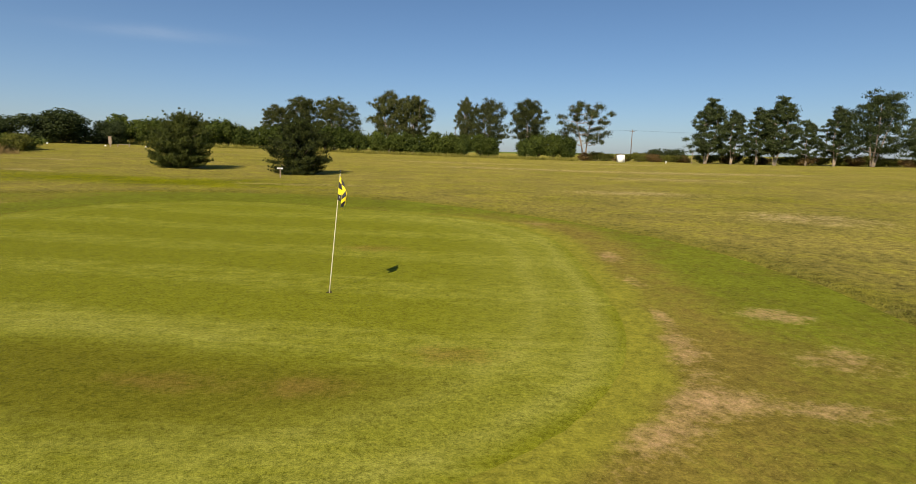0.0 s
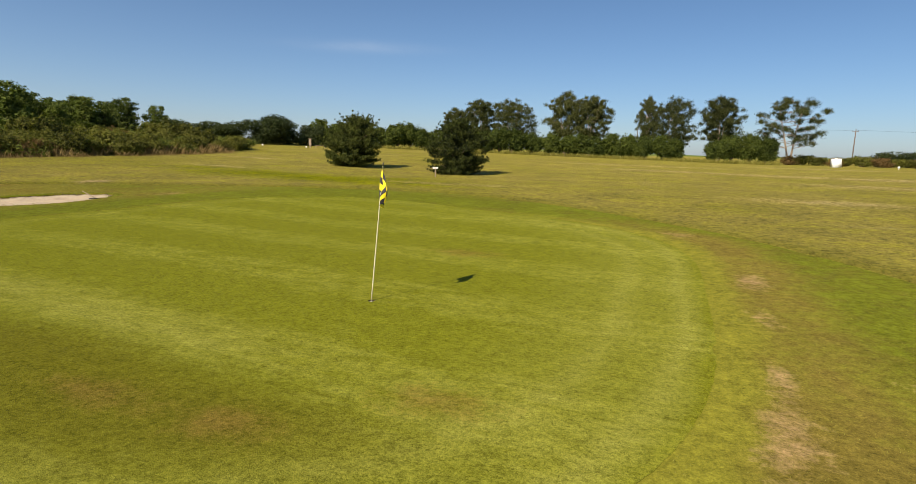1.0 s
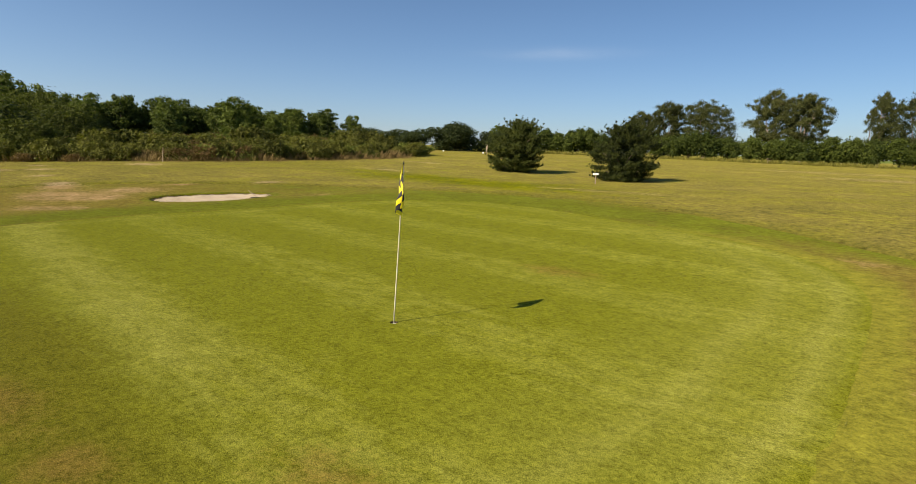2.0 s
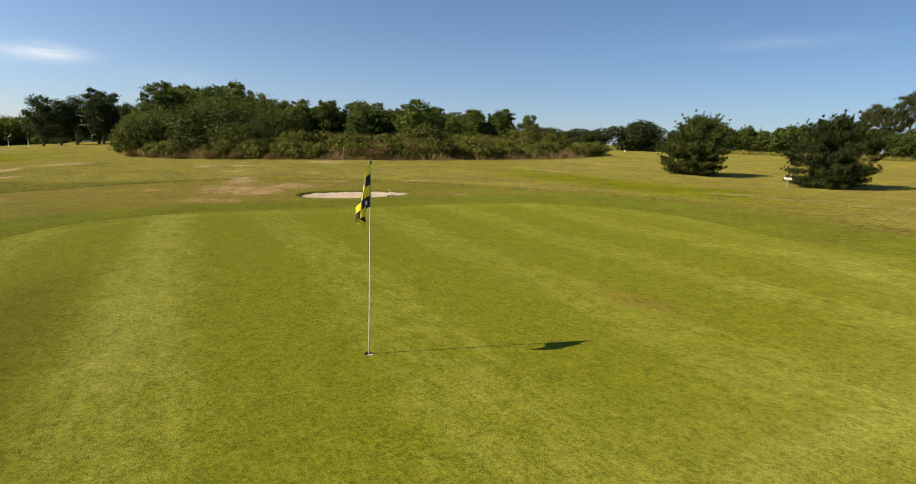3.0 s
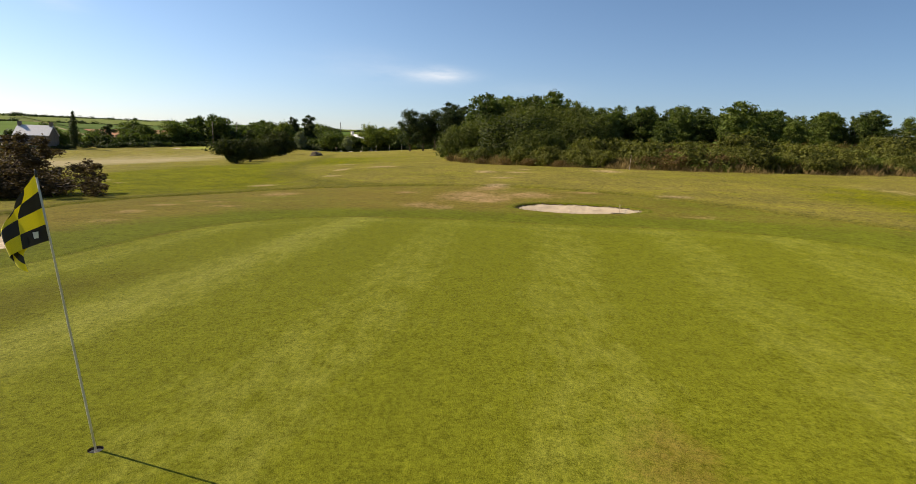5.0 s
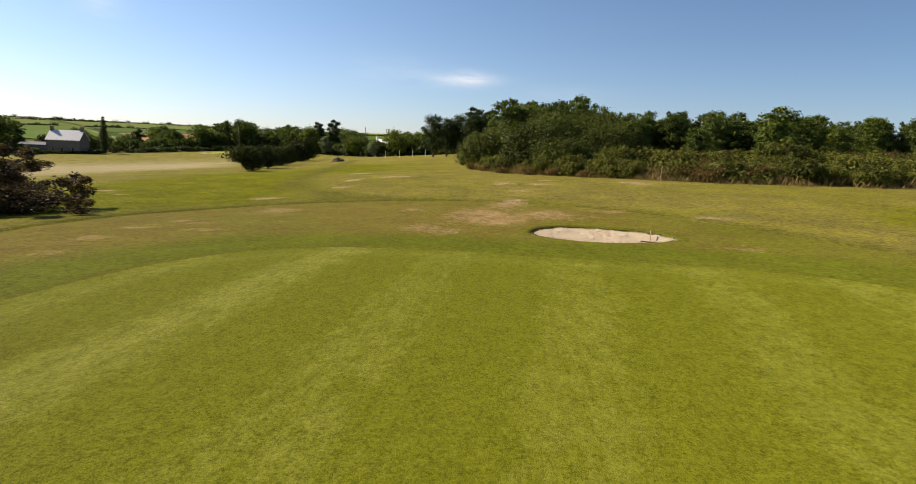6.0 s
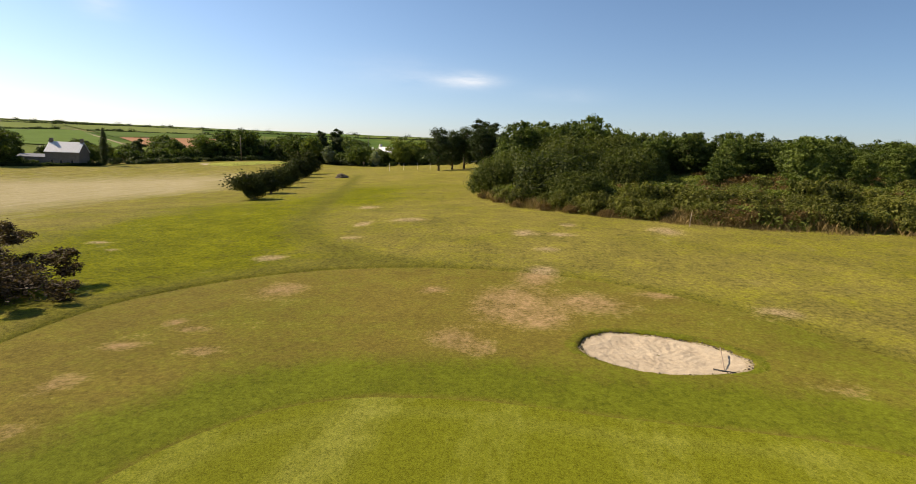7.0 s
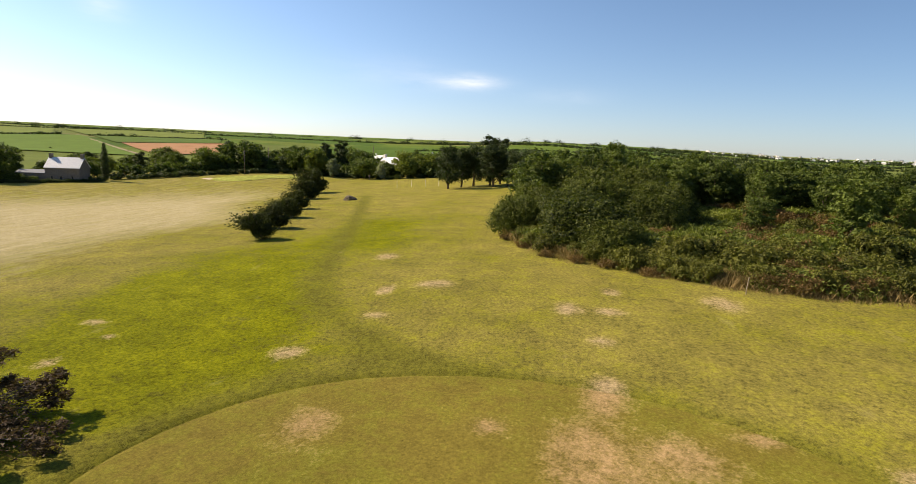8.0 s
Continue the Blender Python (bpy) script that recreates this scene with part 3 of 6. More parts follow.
def build_ground():
    xs, ys = graded(-92, 16, 0.55, 4200, 1.1), graded(-32, 60, 0.55, 4200, 1.1)
    verts, dry, lush, afar, worn_shaded, pales = [], [], [], [], [], []
    for y in ys:
        for x in xs:
            z = ground_z(x, y) - 0.4 * smooth(0.0, 1.0, -apron_out(x, y)) + 0.06 * smooth(-0.1, 0.35, apron_out(x, y))
            if abs(x) < 160 and abs(y) < 140:
                z += 0.05 * noise.noise((x * 0.14, y * 0.14, 3.1)) * smooth(0.5, 6, apron_out(x, y)) + 0.12 * noise.noise((x * 0.04, y * 0.04, 8.1)) * smooth(4, 20, apron_out(x, y))
            verts.append((x, y, z))
            r = math.hypot(x + 40, y)
            pale = 0.95 * smooth(-1, 17, -26.5 - 0.29 * max(0.0, -82 - x) + 2.5 * math.sin(x * 0.13) - y) * smooth(-28, -46, x) * (1 - 0.75 * smooth(120, 165, math.hypot(x, y)))
            tr = track(x, y)
            dry.append(max(0.0, dryness(x, y) * (1 - tr)))
            lush.append(min(1.0, 1.0 * spots(LUSH_ROUGH, x, y) * (1 - pale)))
            ring = apron_out(x, y)
            # path wear; narrow term: taller rough's shade as colour; wide term: longer, darker grass
            worn_shaded.append(min(1.0, tr + 0.8 * math.exp(-(ring / 0.7) ** 2) + 0.85 * math.exp(-(ring / 2.6) ** 2) * smooth(-18, -23, x) * smooth(9, 3, y)))
            pales.append(pale)
            afar.append(smooth(235, 300, r) if x < -20 else smooth(400, 700, r))
    nx, ny = len(xs), len(ys)
    i = np.arange(nx * ny).reshape(ny, nx)
    faces = np.stack([i[:-1, :-1], i[:-1, 1:], i[1:, 1:], i[1:, :-1]], -1).reshape(-1, 4)
    ob = piece("ground", verts, faces.tolist(), M_ROUGH, soft=True)
    for name, values in (("dry", dry), ("lush", lush), ("afar", afar), ("worn_shaded", worn_shaded), ("pale", pales)):
        set_layer(ob.data, name, values)
    tagged(ob, "mown yellowish green rough grass with straw-coloured dry patches", "grass ground", kind="structure")


def ring_sheet(name, mid, inner, outer, rings, sides, height, material, hole=False):
    """A sheet between two closed lines round mid; inner and outer give radii by angle."""
    verts, faces = [], []
    for k in range(rings + 1):
        for s in range(sides):
            th = 2 * math.pi * s / sides
            a, b = inner(th), outer(th)
            r = a + (b - a) * k / rings
            x, y = mid[0] + r * math.cos(th), mid[1] + r * math.sin(th)
            verts.append((x, y, height(x, y, k / rings)))
    for k in range(rings):
        for s in range(sides):
            j = (s + 1) % sides
            faces.append((k * sides + s, (k + 1) * sides + s, (k + 1) * sides + j, k * sides + j))
    return piece(name, verts, faces, material, soft=True)


def build_green():
    """The putting green, laid round the cup, so that the cup is a real hole."""
    def outer(th):
        c, s = math.cos(th), math.sin(th)
        lo, hi = 0.0, 30.0
        for _ in range(34):
            m = (lo + hi) / 2
            if green_out(CUP[0] + m * c, CUP[1] + m * s) < 0:
                lo = m
            else:
                hi = m
        return lo + 0.02 * noise.noise((c * 30, s * 30, 0))
    ob = ring_sheet("putting_green", CUP, lambda th: 0.054, outer, 80, 320, lambda x, y, k: ground_z(x, y) + 0.012 * noise.noise((x * 0.3, y * 0.3, 1)) * min(1, k * 4), M_GREEN)
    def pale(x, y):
        """Paleness put into the colour where mown blades lie away from the light: the first stripe, the rounds mown
        along the eastern edge.
        """
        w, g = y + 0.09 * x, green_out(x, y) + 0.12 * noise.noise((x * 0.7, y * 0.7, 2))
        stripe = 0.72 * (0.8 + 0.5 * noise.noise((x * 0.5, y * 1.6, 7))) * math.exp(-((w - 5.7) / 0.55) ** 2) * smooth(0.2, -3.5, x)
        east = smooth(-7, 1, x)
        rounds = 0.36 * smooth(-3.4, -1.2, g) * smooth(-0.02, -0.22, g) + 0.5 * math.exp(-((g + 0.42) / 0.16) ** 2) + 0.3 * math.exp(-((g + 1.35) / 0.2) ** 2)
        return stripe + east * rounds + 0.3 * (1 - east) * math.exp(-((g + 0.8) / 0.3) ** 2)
    def deep(x, y):
        w = y + 0.09 * x + 0.35 * noise.noise((x * 0.4, y * 0.4, 12))
        return smooth(5.4, 4.5, w) * smooth(-0.9, -2.2, green_out(x, y)) * smooth(-9, -6, x)
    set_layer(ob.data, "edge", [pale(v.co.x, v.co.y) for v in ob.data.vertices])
    set_layer(ob.data, "deep", [deep(v.co.x, v.co.y) for v in ob.data.vertices])
    set_layer(ob.data, "dry", [spots(DRY_GREEN, v.co.x, v.co.y) for v in ob.data.vertices])
    tagged(ob, "closely mown yellow-green putting green with mowing stripes", "putting green", kind="structure")


def build_apron():
    def inner(th):
        x, y = math.cos(th), math.sin(th)
        lo, hi = 0.0, 40.0
        for _ in range(34):
            m = (lo + hi) / 2
            if green_out(APRON_MID[0] + m * x, APRON_MID[1] + m * y) < 0:
                lo = m
            else:
                hi = m
        return lo - 0.05

    def height(x, y, k):
        z = ground_z(x, y) + 0.012 * smooth(0.0, 0.25, green_out(x, y)) - 0.004 + 0.03 * noise.noise((x * 0.25, y * 0.25, 5)) * smooth(0.1, 1.5, green_out(x, y))
        for b in range(len(BUNKERS)):
            z -= 0.5 * smooth(1.0, 0.84, bunker_in(x, y, b))
        return z - 0.06 * smooth(0.985, 1.0, k)

    ob = ring_sheet("apron", APRON_MID, inner, lambda th: curve_r(APRON_R, th) + 0.12 * noise.noise((math.cos(th) * 14, math.sin(th) * 14, 0)), 96, 420, height, M_APRON)
    dry, lush, rimmed = [], [], []
    for v in ob.data.vertices:
        x, y = v.co.x, v.co.y
        g = green_out(x, y)
        side = smooth(1.5, -6, x)
        band = smooth(3.6, 1.2, g) * smooth(-0.2, 0.4, g) * side
        wide = 0.20 * smooth(2.5, 5, g) * smooth(-12, -18, x)
        strip = math.exp(-((g - 0.75 - 0.25 * noise.noise((x * 0.5, y * 0.5, 6))) / 0.3) ** 2) * smooth(-0.1, 0.45, noise.noise((x * 0.55, y * 0.55, 4))) * (1 - side) * smooth(15, 12, y)
        collar = smooth(0.8, 0.25, g + 0.25 * noise.noise((x * 1.6, y * 1.6, 3))) * (1 - side)
        dry.append(min(1, (dryness(x, y) + wide) * (1 - 0.8 * band) * (1 - collar) + 0.5 * strip))
        lush.append(min(1, band + (0.35 + 0.45 * smooth(5, 9, y)) * smooth(1.2, 2.4, g) * (1 - side) + 0.45 * smooth(17, 20, y)))
        rimmed.append(collar)
    set_layer(ob.data, "dry", dry)
    set_layer(ob.data, "lush", lush)
    set_layer(ob.data, "collar", rimmed)
    tagged(ob, "short mown apron round the green, dry brown in places", "fairway grass", kind="structure")


def build_bunker(n):
    (bx, by), a, b, turn = BUNKERS[n]
    c, s = math.cos(radians(turn)), math.sin(radians(turn))

    def spot(th, k):
        r = bunker_r(th, n) * k
        u, v = a * r * math.cos(th), b * r * math.sin(th)
        return bx + u * c - v * s, by + u * s + v * c

    def ring(name, k0, k1, rings, sides, height, material):
        verts, faces = [], []
        for i in range(rings + 1):
            k = k0 + (k1 - k0) * i / rings
            for q in range(sides):
                x, y = spot(2 * math.pi * q / sides, k)
                verts.append((x, y, height(x, y, k)))
        for i in range(rings):
            for q in range(sides):
                j = (q + 1) % sides
                faces.append((i * sides + q, (i + 1) * sides + q, (i + 1) * sides + j, i * sides + j))
        return piece(name, verts, faces, material, soft=True)

    root = base("bunker", bx, by, 0.0)
    root.matrix_basis = Matrix()
    def floor_z(x, y, k):
        lip = 0.010 + 0.035 * smooth(bx + 0.6, bx - 1.2, x)
        return ground_z(x, y) - 0.02 - 0.07 * smooth(1.0, 0.5, k) - lip * smooth(1.02, 0.96, k) + 0.03 * noise.noise((x * 2.2, y * 2.2, 4)) + 0.022 * noise.noise((x * 6, y * 6, 4)) + 0.012 * noise.noise((x * 15, y * 15, 4))
    bed = ring("sand_bed", 0.02, 1.03, 48, 220, floor_z, M_SAND)
    bed.parent = root
    set_layer(bed.data, "edge", [smooth(0.72, 1.0, bunker_in(v.co.x, v.co.y, n)) for v in bed.data.vertices])
    rag = lambda x, y: 0.02 * noise.noise((x * 6, y * 6, 1))
    lip = ring("turf_lip", 0.975, 1.22, 8, 190, lambda x, y, k: ground_z(x, y) + 0.014 * smooth(1.22, 1.06, k) + 0.5 * rag(x, y) * smooth(1.22, 1.1, k) - 0.05 * smooth(1.0, 0.975, k), M_APRON)
    lip.parent = root
    set_layer(lip.data, "dry", [0.45 * dryness(v.co.x, v.co.y) + 0.15 for v in lip.data.vertices])
    set_layer(lip.data, "lush", [0.5] * len(lip.data.vertices))
    tagged(root, "shallow oval bunker of pale raked sand cut into turf", "bunker")
    # the crumbling earth of the cut edge
    rng = np.random.default_rng(40 + n)
    clods = []
    for _ in range(260):
        th = rng.uniform(0, 2 * math.pi)
        k = rng.uniform(0.93, 1.0)
        x, y = spot(th, k)
        if n == 0 and x > bx + 0.5 and rng.random() < 0.75:
            continue
        r = rng.uniform(0.008, 0.024)
        z = floor_z(x, y, k) + r * 0.3
        v, f = box(-r, -r * 0.8, -r * 0.6, r * 0.9, r, r * 0.7)
        m = pose(x, y, z, *rng.uniform(0, 90, 3))
        clods.append(([m @ Vector(q) for q in v], f))
    v, f = join(*clods)
    tagged(piece("crumbled_soil", v, f, M_DUNG, root, "dark crumbs of soil along the cut edge"), kind="stuff")


build_ground()
build_apron()
build_green()
for b in range(len(BUNKERS)):
    build_bunker(b)


# ---- flag, cup, rake ----
def build_flag():
    root = base("flagstick", CUP[0], CUP[1], 0.0)
    top = Vector((0.25, -0.075, 2.113))
    foot = Vector((-0.012, 0.004, -0.1))
    at = lambda h: foot.lerp(top, (h + 0.1) / 2.213)
    stick = piece("stick", *tube([at(h) for h in (-0.1, 0.3, 0.9, 1.5, 2.08)], [0.0085, 0.0085, 0.008, 0.007, 0.0065], 10), M_STICK, root, "slim pale fibreglass stick", soft=True)
    piece("ferrule", *tube([at(h) for h in (-0.10, -0.06, -0.03, -0.01)], [0.014, 0.014, 0.012, 0.009], 12), M_STICK, root, soft=True)
    piece("cap", *tube([at(h) for h in (2.06, 2.085, 2.113)], [0.008, 0.009, 0.004], 10), M_RUBBER, root, "black end cap", soft=True)
    # the limp chequered flag: two folds of cloth that hang from the stick
    m, n, l, p = mat("flag_cloth")
    sep = n.new("ShaderNodeSeparateXYZ")
    uv = n.new("ShaderNodeUVMap")
    l.new(uv.outputs[0], sep.inputs[0])
    chk = n.new("ShaderNodeTexChecker")
    chk.inputs["Scale"].default_value = 1.0
    chk.inputs["Color1"].default_value, chk.inputs["Color2"].default_value = (0.80, 0.66, 0.01, 1), (0.012, 0.011, 0.011, 1)
    scaled = n.new("ShaderNodeMapping")
    scaled.inputs["Scale"].default_value = (4, 4, 1)
    scaled.inputs["Location"].default_value = (0.001, 0.001, 0.5)
    l.new(uv.outputs[0], scaled.inputs["Vector"])
    l.new(scaled.outputs[0], chk.inputs["Vector"])
    weave = noise_node(n, l, 300, 2, 0.6, place(n))
    l.new(mixc(n, l, 1.0, chk.outputs["Color"], ramp(n, l, weave, 0.3, 0.7, (0.85, 0.85, 0.85), (1.1, 1.1, 1.1)), "MULTIPLY"), p.inputs["Base Color"])
    p.inputs["Roughness"].default_value = 0.7
    p.inputs["Sheen Weight"].default_value = 0.15
    tr = n.new("ShaderNodeBsdfTranslucent")
    l.new(chk.outputs["Color"], tr.inputs["Color"])
    mx = n.new("ShaderNodeMixShader")
    mx.inputs[0].default_value = 0.08
    l.new(p.outputs[0], mx.inputs[1])
    l.new(tr.outputs[0], mx.inputs[2])
    l.new(mx.outputs[0], n["Material Output"].inputs["Surface"])
    nu, nv = 30, 40
    hang = Vector((0.34, -0.94, 0)).normalized()
    thick = Vector((0.94, 0.34, 0)).normalized()
    verts, uvs = [], []
    for j in range(nv + 1):
        v = j / nv
        for i in range(nu + 1):
            u = i / nu
            anchor = at(2.085 - 0.45 * v)
            fall = u ** 1.15
            spread = 0.215 * math.sin(math.pi * 0.82 * u) * (0.55 + 0.45 * smooth(0.0, 0.5, v))
            drop = (0.44 - 0.24 * v) * u ** 1.05
            fold = (0.08 * math.sin(math.pi * 0.92 * u) - 0.05 * math.sin(u * 9.5 + 1.5 * v)) * (0.45 + 0.55 * smooth(0.0, 0.7, v)) * smooth(0.0, 0.15, u)
            verts.append(anchor + hang * spread + thick * fold + Vector((0, 0, -drop)))
            uvs.append((u, 1 - v))
    faces = [(j * (nu + 1) + i, j * (nu + 1) + i + 1, (j + 1) * (nu + 1) + i + 1, (j + 1) * (nu + 1) + i) for j in range(nv) for i in range(nu)]
    cloth = piece("flag", verts, faces, m, root, "limp black and yellow chequered cloth", soft=True)
    layer = cloth.data.uv_layers.new(name="cloth")
    for loop in cloth.data.loops:
        layer.data[loop.index].uv = uvs[loop.vertex_index]
    spot = verts[int(nv * 0.86) * (nu + 1) + 4]
    badge = [spot + thick * 0.012 + hang * dx + Vector((0, 0, dz)) for dx, dz in ((-0.020, -0.020), (0.020, -0.026), (0.020, 0.018), (-0.020, 0.024))]
    badge += [p - thick * 0.002 for p in badge]
    piece("badge", badge, [(0, 1, 2, 3), (7, 6, 5, 4), (0, 4, 5, 1), (1, 5, 6, 2), (2, 6, 7, 3), (3, 7, 4, 0)], M_WHITE, root, "small white square badge")
    tagged(root, "pale leaning flagstick with a limp black and yellow chequered flag", "golf flag")

    cup = base("hole_cup", CUP[0], CUP[1], 0.0)
    verts, faces = [], []
    rings = ((0.0545, 0.0), (0.0545, -0.025), (0.053, -0.026), (0.053, -0.15), (0.012, -0.152))
    for r, z in rings:
        for k in range(32):
            th = 2 * math.pi * k / 32
            verts.append((r * math.cos(th), r * math.sin(th), z))
    for i in range(len(rings) - 1):
        for k in range(32):
            j = (k + 1) % 32
            faces.append((i * 32 + k, i * 32 + j, (i + 1) * 32 + j, (i + 1) * 32 + k))
    faces.append(tuple(128 + k for k in range(32)))
    ob = piece("liner", verts, faces, M_CUP, cup, "white cup sunk in dark soil", soft=False)
    ob.data.materials.append(M_SOIL)
    for poly in ob.data.polygons[:32]:
        poly.material_index = 1
    tagged(cup, "golf hole with a sunken plastic cup in the green", "golf hole")


def build_rake():
    root = base("bunker_rake", -19.02, 16.0, ground_z(-19.02, 16.0) - 0.05, 0)
    handle = [(0.0, 0.0, 0.03), (-0.42, 0.10, 0.09), (-0.85, 0.20, 0.16), (-1.3, 0.30, 0.24)]
    piece("handle", *tube(handle, [0.012, 0.013, 0.014, 0.015], 10), M_WOOD, root, "long weathered wooden handle", soft=True)
    bar = tube([(-0.09, -0.27, 0.035), (0.02, 0.0, 0.035), (0.07, 0.27, 0.035)], [0.016, 0.018, 0.016], 8)
    piece("head_bar", *bar, M_RUBBER, root)
    for k in range(11):
        u = -0.25 + 0.05 * k
        piece("tine", *tube([(u * 0.28, u, 0.03), (u * 0.28 + 0.01, u, -0.04)], [0.008, 0.005], 6), M_RUBBER, root)
    tagged(root, "wooden bunker rake lying in the sand against the lip", "rake")


build_flag()
build_rake()


# ---- plants ----
def trunk_part(parent, points, radii, material, name="trunk", label="", sides=9):
    return piece(name, *tube(points, radii, sides), material, parent, label, soft=True)


def make_shrub(name, label, material, seed, w, h, count, size, lumps=7, slim=0.6, stems=3, category="shrub", out=0.5, up=0.1, knobs=0):
    """A low bush of several lumps on short stems."""
    rng = np.random.default_rng(seed)
    root = new(name)
    blobs = [(0, 0, h * 0.45, w * 0.36, w * 0.36, h * 0.45)]
    for k in range(lumps):
        th = 2 * math.pi * k / lumps + rng.uniform(-0.3, 0.3)
        d = w * rng.uniform(0.2, 0.36)
        s = rng.uniform(0.16, 0.28)
        z = h * rng.uniform(0.28, 0.72)
        blobs.append((d * math.cos(th), d * math.sin(th), z, w * s, w * s, min(h * 0.36, w * s * 1.1)))
    blobs += [(w * rng.uniform(-0.2, 0.2), w * rng.uniform(-0.2, 0.2), h * rng.uniform(0.72, 0.86), w * 0.15, w * 0.15, h * 0.17) for _ in range(4)]
    for k in range(knobs):
        th, q = 2.4 * k, (k + rng.random()) / knobs
        d, r = 0.47 * w * math.sqrt(1 - 0.9 * q * q) * rng.uniform(0.85, 1.05), w * rng.uniform(0.06, 0.11)
        blobs.append((d * math.cos(th), d * math.sin(th), h * (0.12 + 0.8 * q), r, r, r))
    for k in range(stems):
        th = rng.uniform(0, 6.28)
        end = (0.2 * w * math.cos(th), 0.2 * w * math.sin(th), 0.5 * h)
        trunk_part(root, [(0.05 * k, 0, -0.1), (end[0] * 0.5, end[1] * 0.5, h * 0.25), end], [0.03 * h, 0.022 * h, 0.008 * h], M_BARK, "stem", sides=6)
    v, f = leaves(rng, blobs, count, size, slim, out=out, up=up)
    leaf_part("crown", v, f, material, root)
    return tagged(root, label, category)


def make_tree(name, label, material, seed, h, w, trunk_h, count, size, bark, lumps=16, crown_flat=1.0, slim=0.6, out=0.45, up=0.0, lean=(0.0, 0.0), gaps=0.0, limbs=6, category="tree", lobe=0.48, fine=1.0, ragged=0.10):
    """A tree: tapered trunk, limbs that end in the crown's lumps, and a crown of many leaves with gaps."""
    rng = np.random.default_rng(seed)
    root = new(name)
    lx, ly = lean
    axis = lambda z: (lx * (z / h) ** 1.4 * h, ly * (z / h) ** 1.4 * h, z)
    zs = np.linspace(-0.2, h * 0.82, 7)
    pts = [(axis(max(z, 0))[0] + rng.normal() * 0.012 * h * (i > 0), axis(max(z, 0))[1] + rng.normal() * 0.012 * h * (i > 0), z) for i, z in enumerate(zs)]
    r0 = 0.022 * h
    trunk_part(root, pts, [r0 * 1.35] + [r0 * (1 - 0.14 * i) for i in range(6)], bark)
    blobs = []
    mid = trunk_h + (h - trunk_h) * 0.5
    half = (h - trunk_h) * 0.5
    lumps = int(lumps * 1.4 * fine)
    for k in range(lumps):
        th = 2.4 * k + rng.uniform(-0.4, 0.4)
        q = (k + 0.5) / lumps
        z = mid + half * crown_flat * (2 * q - 1) * 0.82 + rng.normal() * 0.04 * h
        ring = math.sqrt(max(0.06, 1 - ((z - mid) / (half * 1.02)) ** 2))
        d = w * 0.5 * ring * rng.uniform(0.25, 0.8)
        s = rng.uniform(0.13, 0.24) * (1 - gaps * 0.4) / math.sqrt(fine)
        ax = axis(z)
        blobs.append((ax[0] + d * math.cos(th), ax[1] + d * math.sin(th), z, w * s, w * s, w * s * 0.72))
    ax = axis(mid)
    if gaps < 0.3:
        blobs.append((ax[0], ax[1], mid, w * 0.31, w * 0.31, half * 0.72))
        blobs.append((ax[0], ax[1], mid + half * 0.4, w * 0.2, w * 0.2, half * 0.42))
    order = rng.permutation(len(blobs))[:limbs]
    for k in order:
        b = blobs[k]
        z0 = max(trunk_h * 0.75, b[2] - 0.22 * h)
        s0 = axis(z0)
        bend = ((s0[0] + b[0]) / 2, (s0[1] + b[1]) / 2, (s0[2] + b[2]) / 2 - 0.02 * h)
        trunk_part(root, [s0, bend, b[:3]], [r0 * 0.45, r0 * 0.32, r0 * 0.1], bark, "limb", sides=6)
    v, f = leaves(rng, blobs, count, size, slim, out=out, up=up, lobe=lobe, ragged=ragged)
    leaf_part("crown", v, f, material, root)
    return tagged(root, label, category)


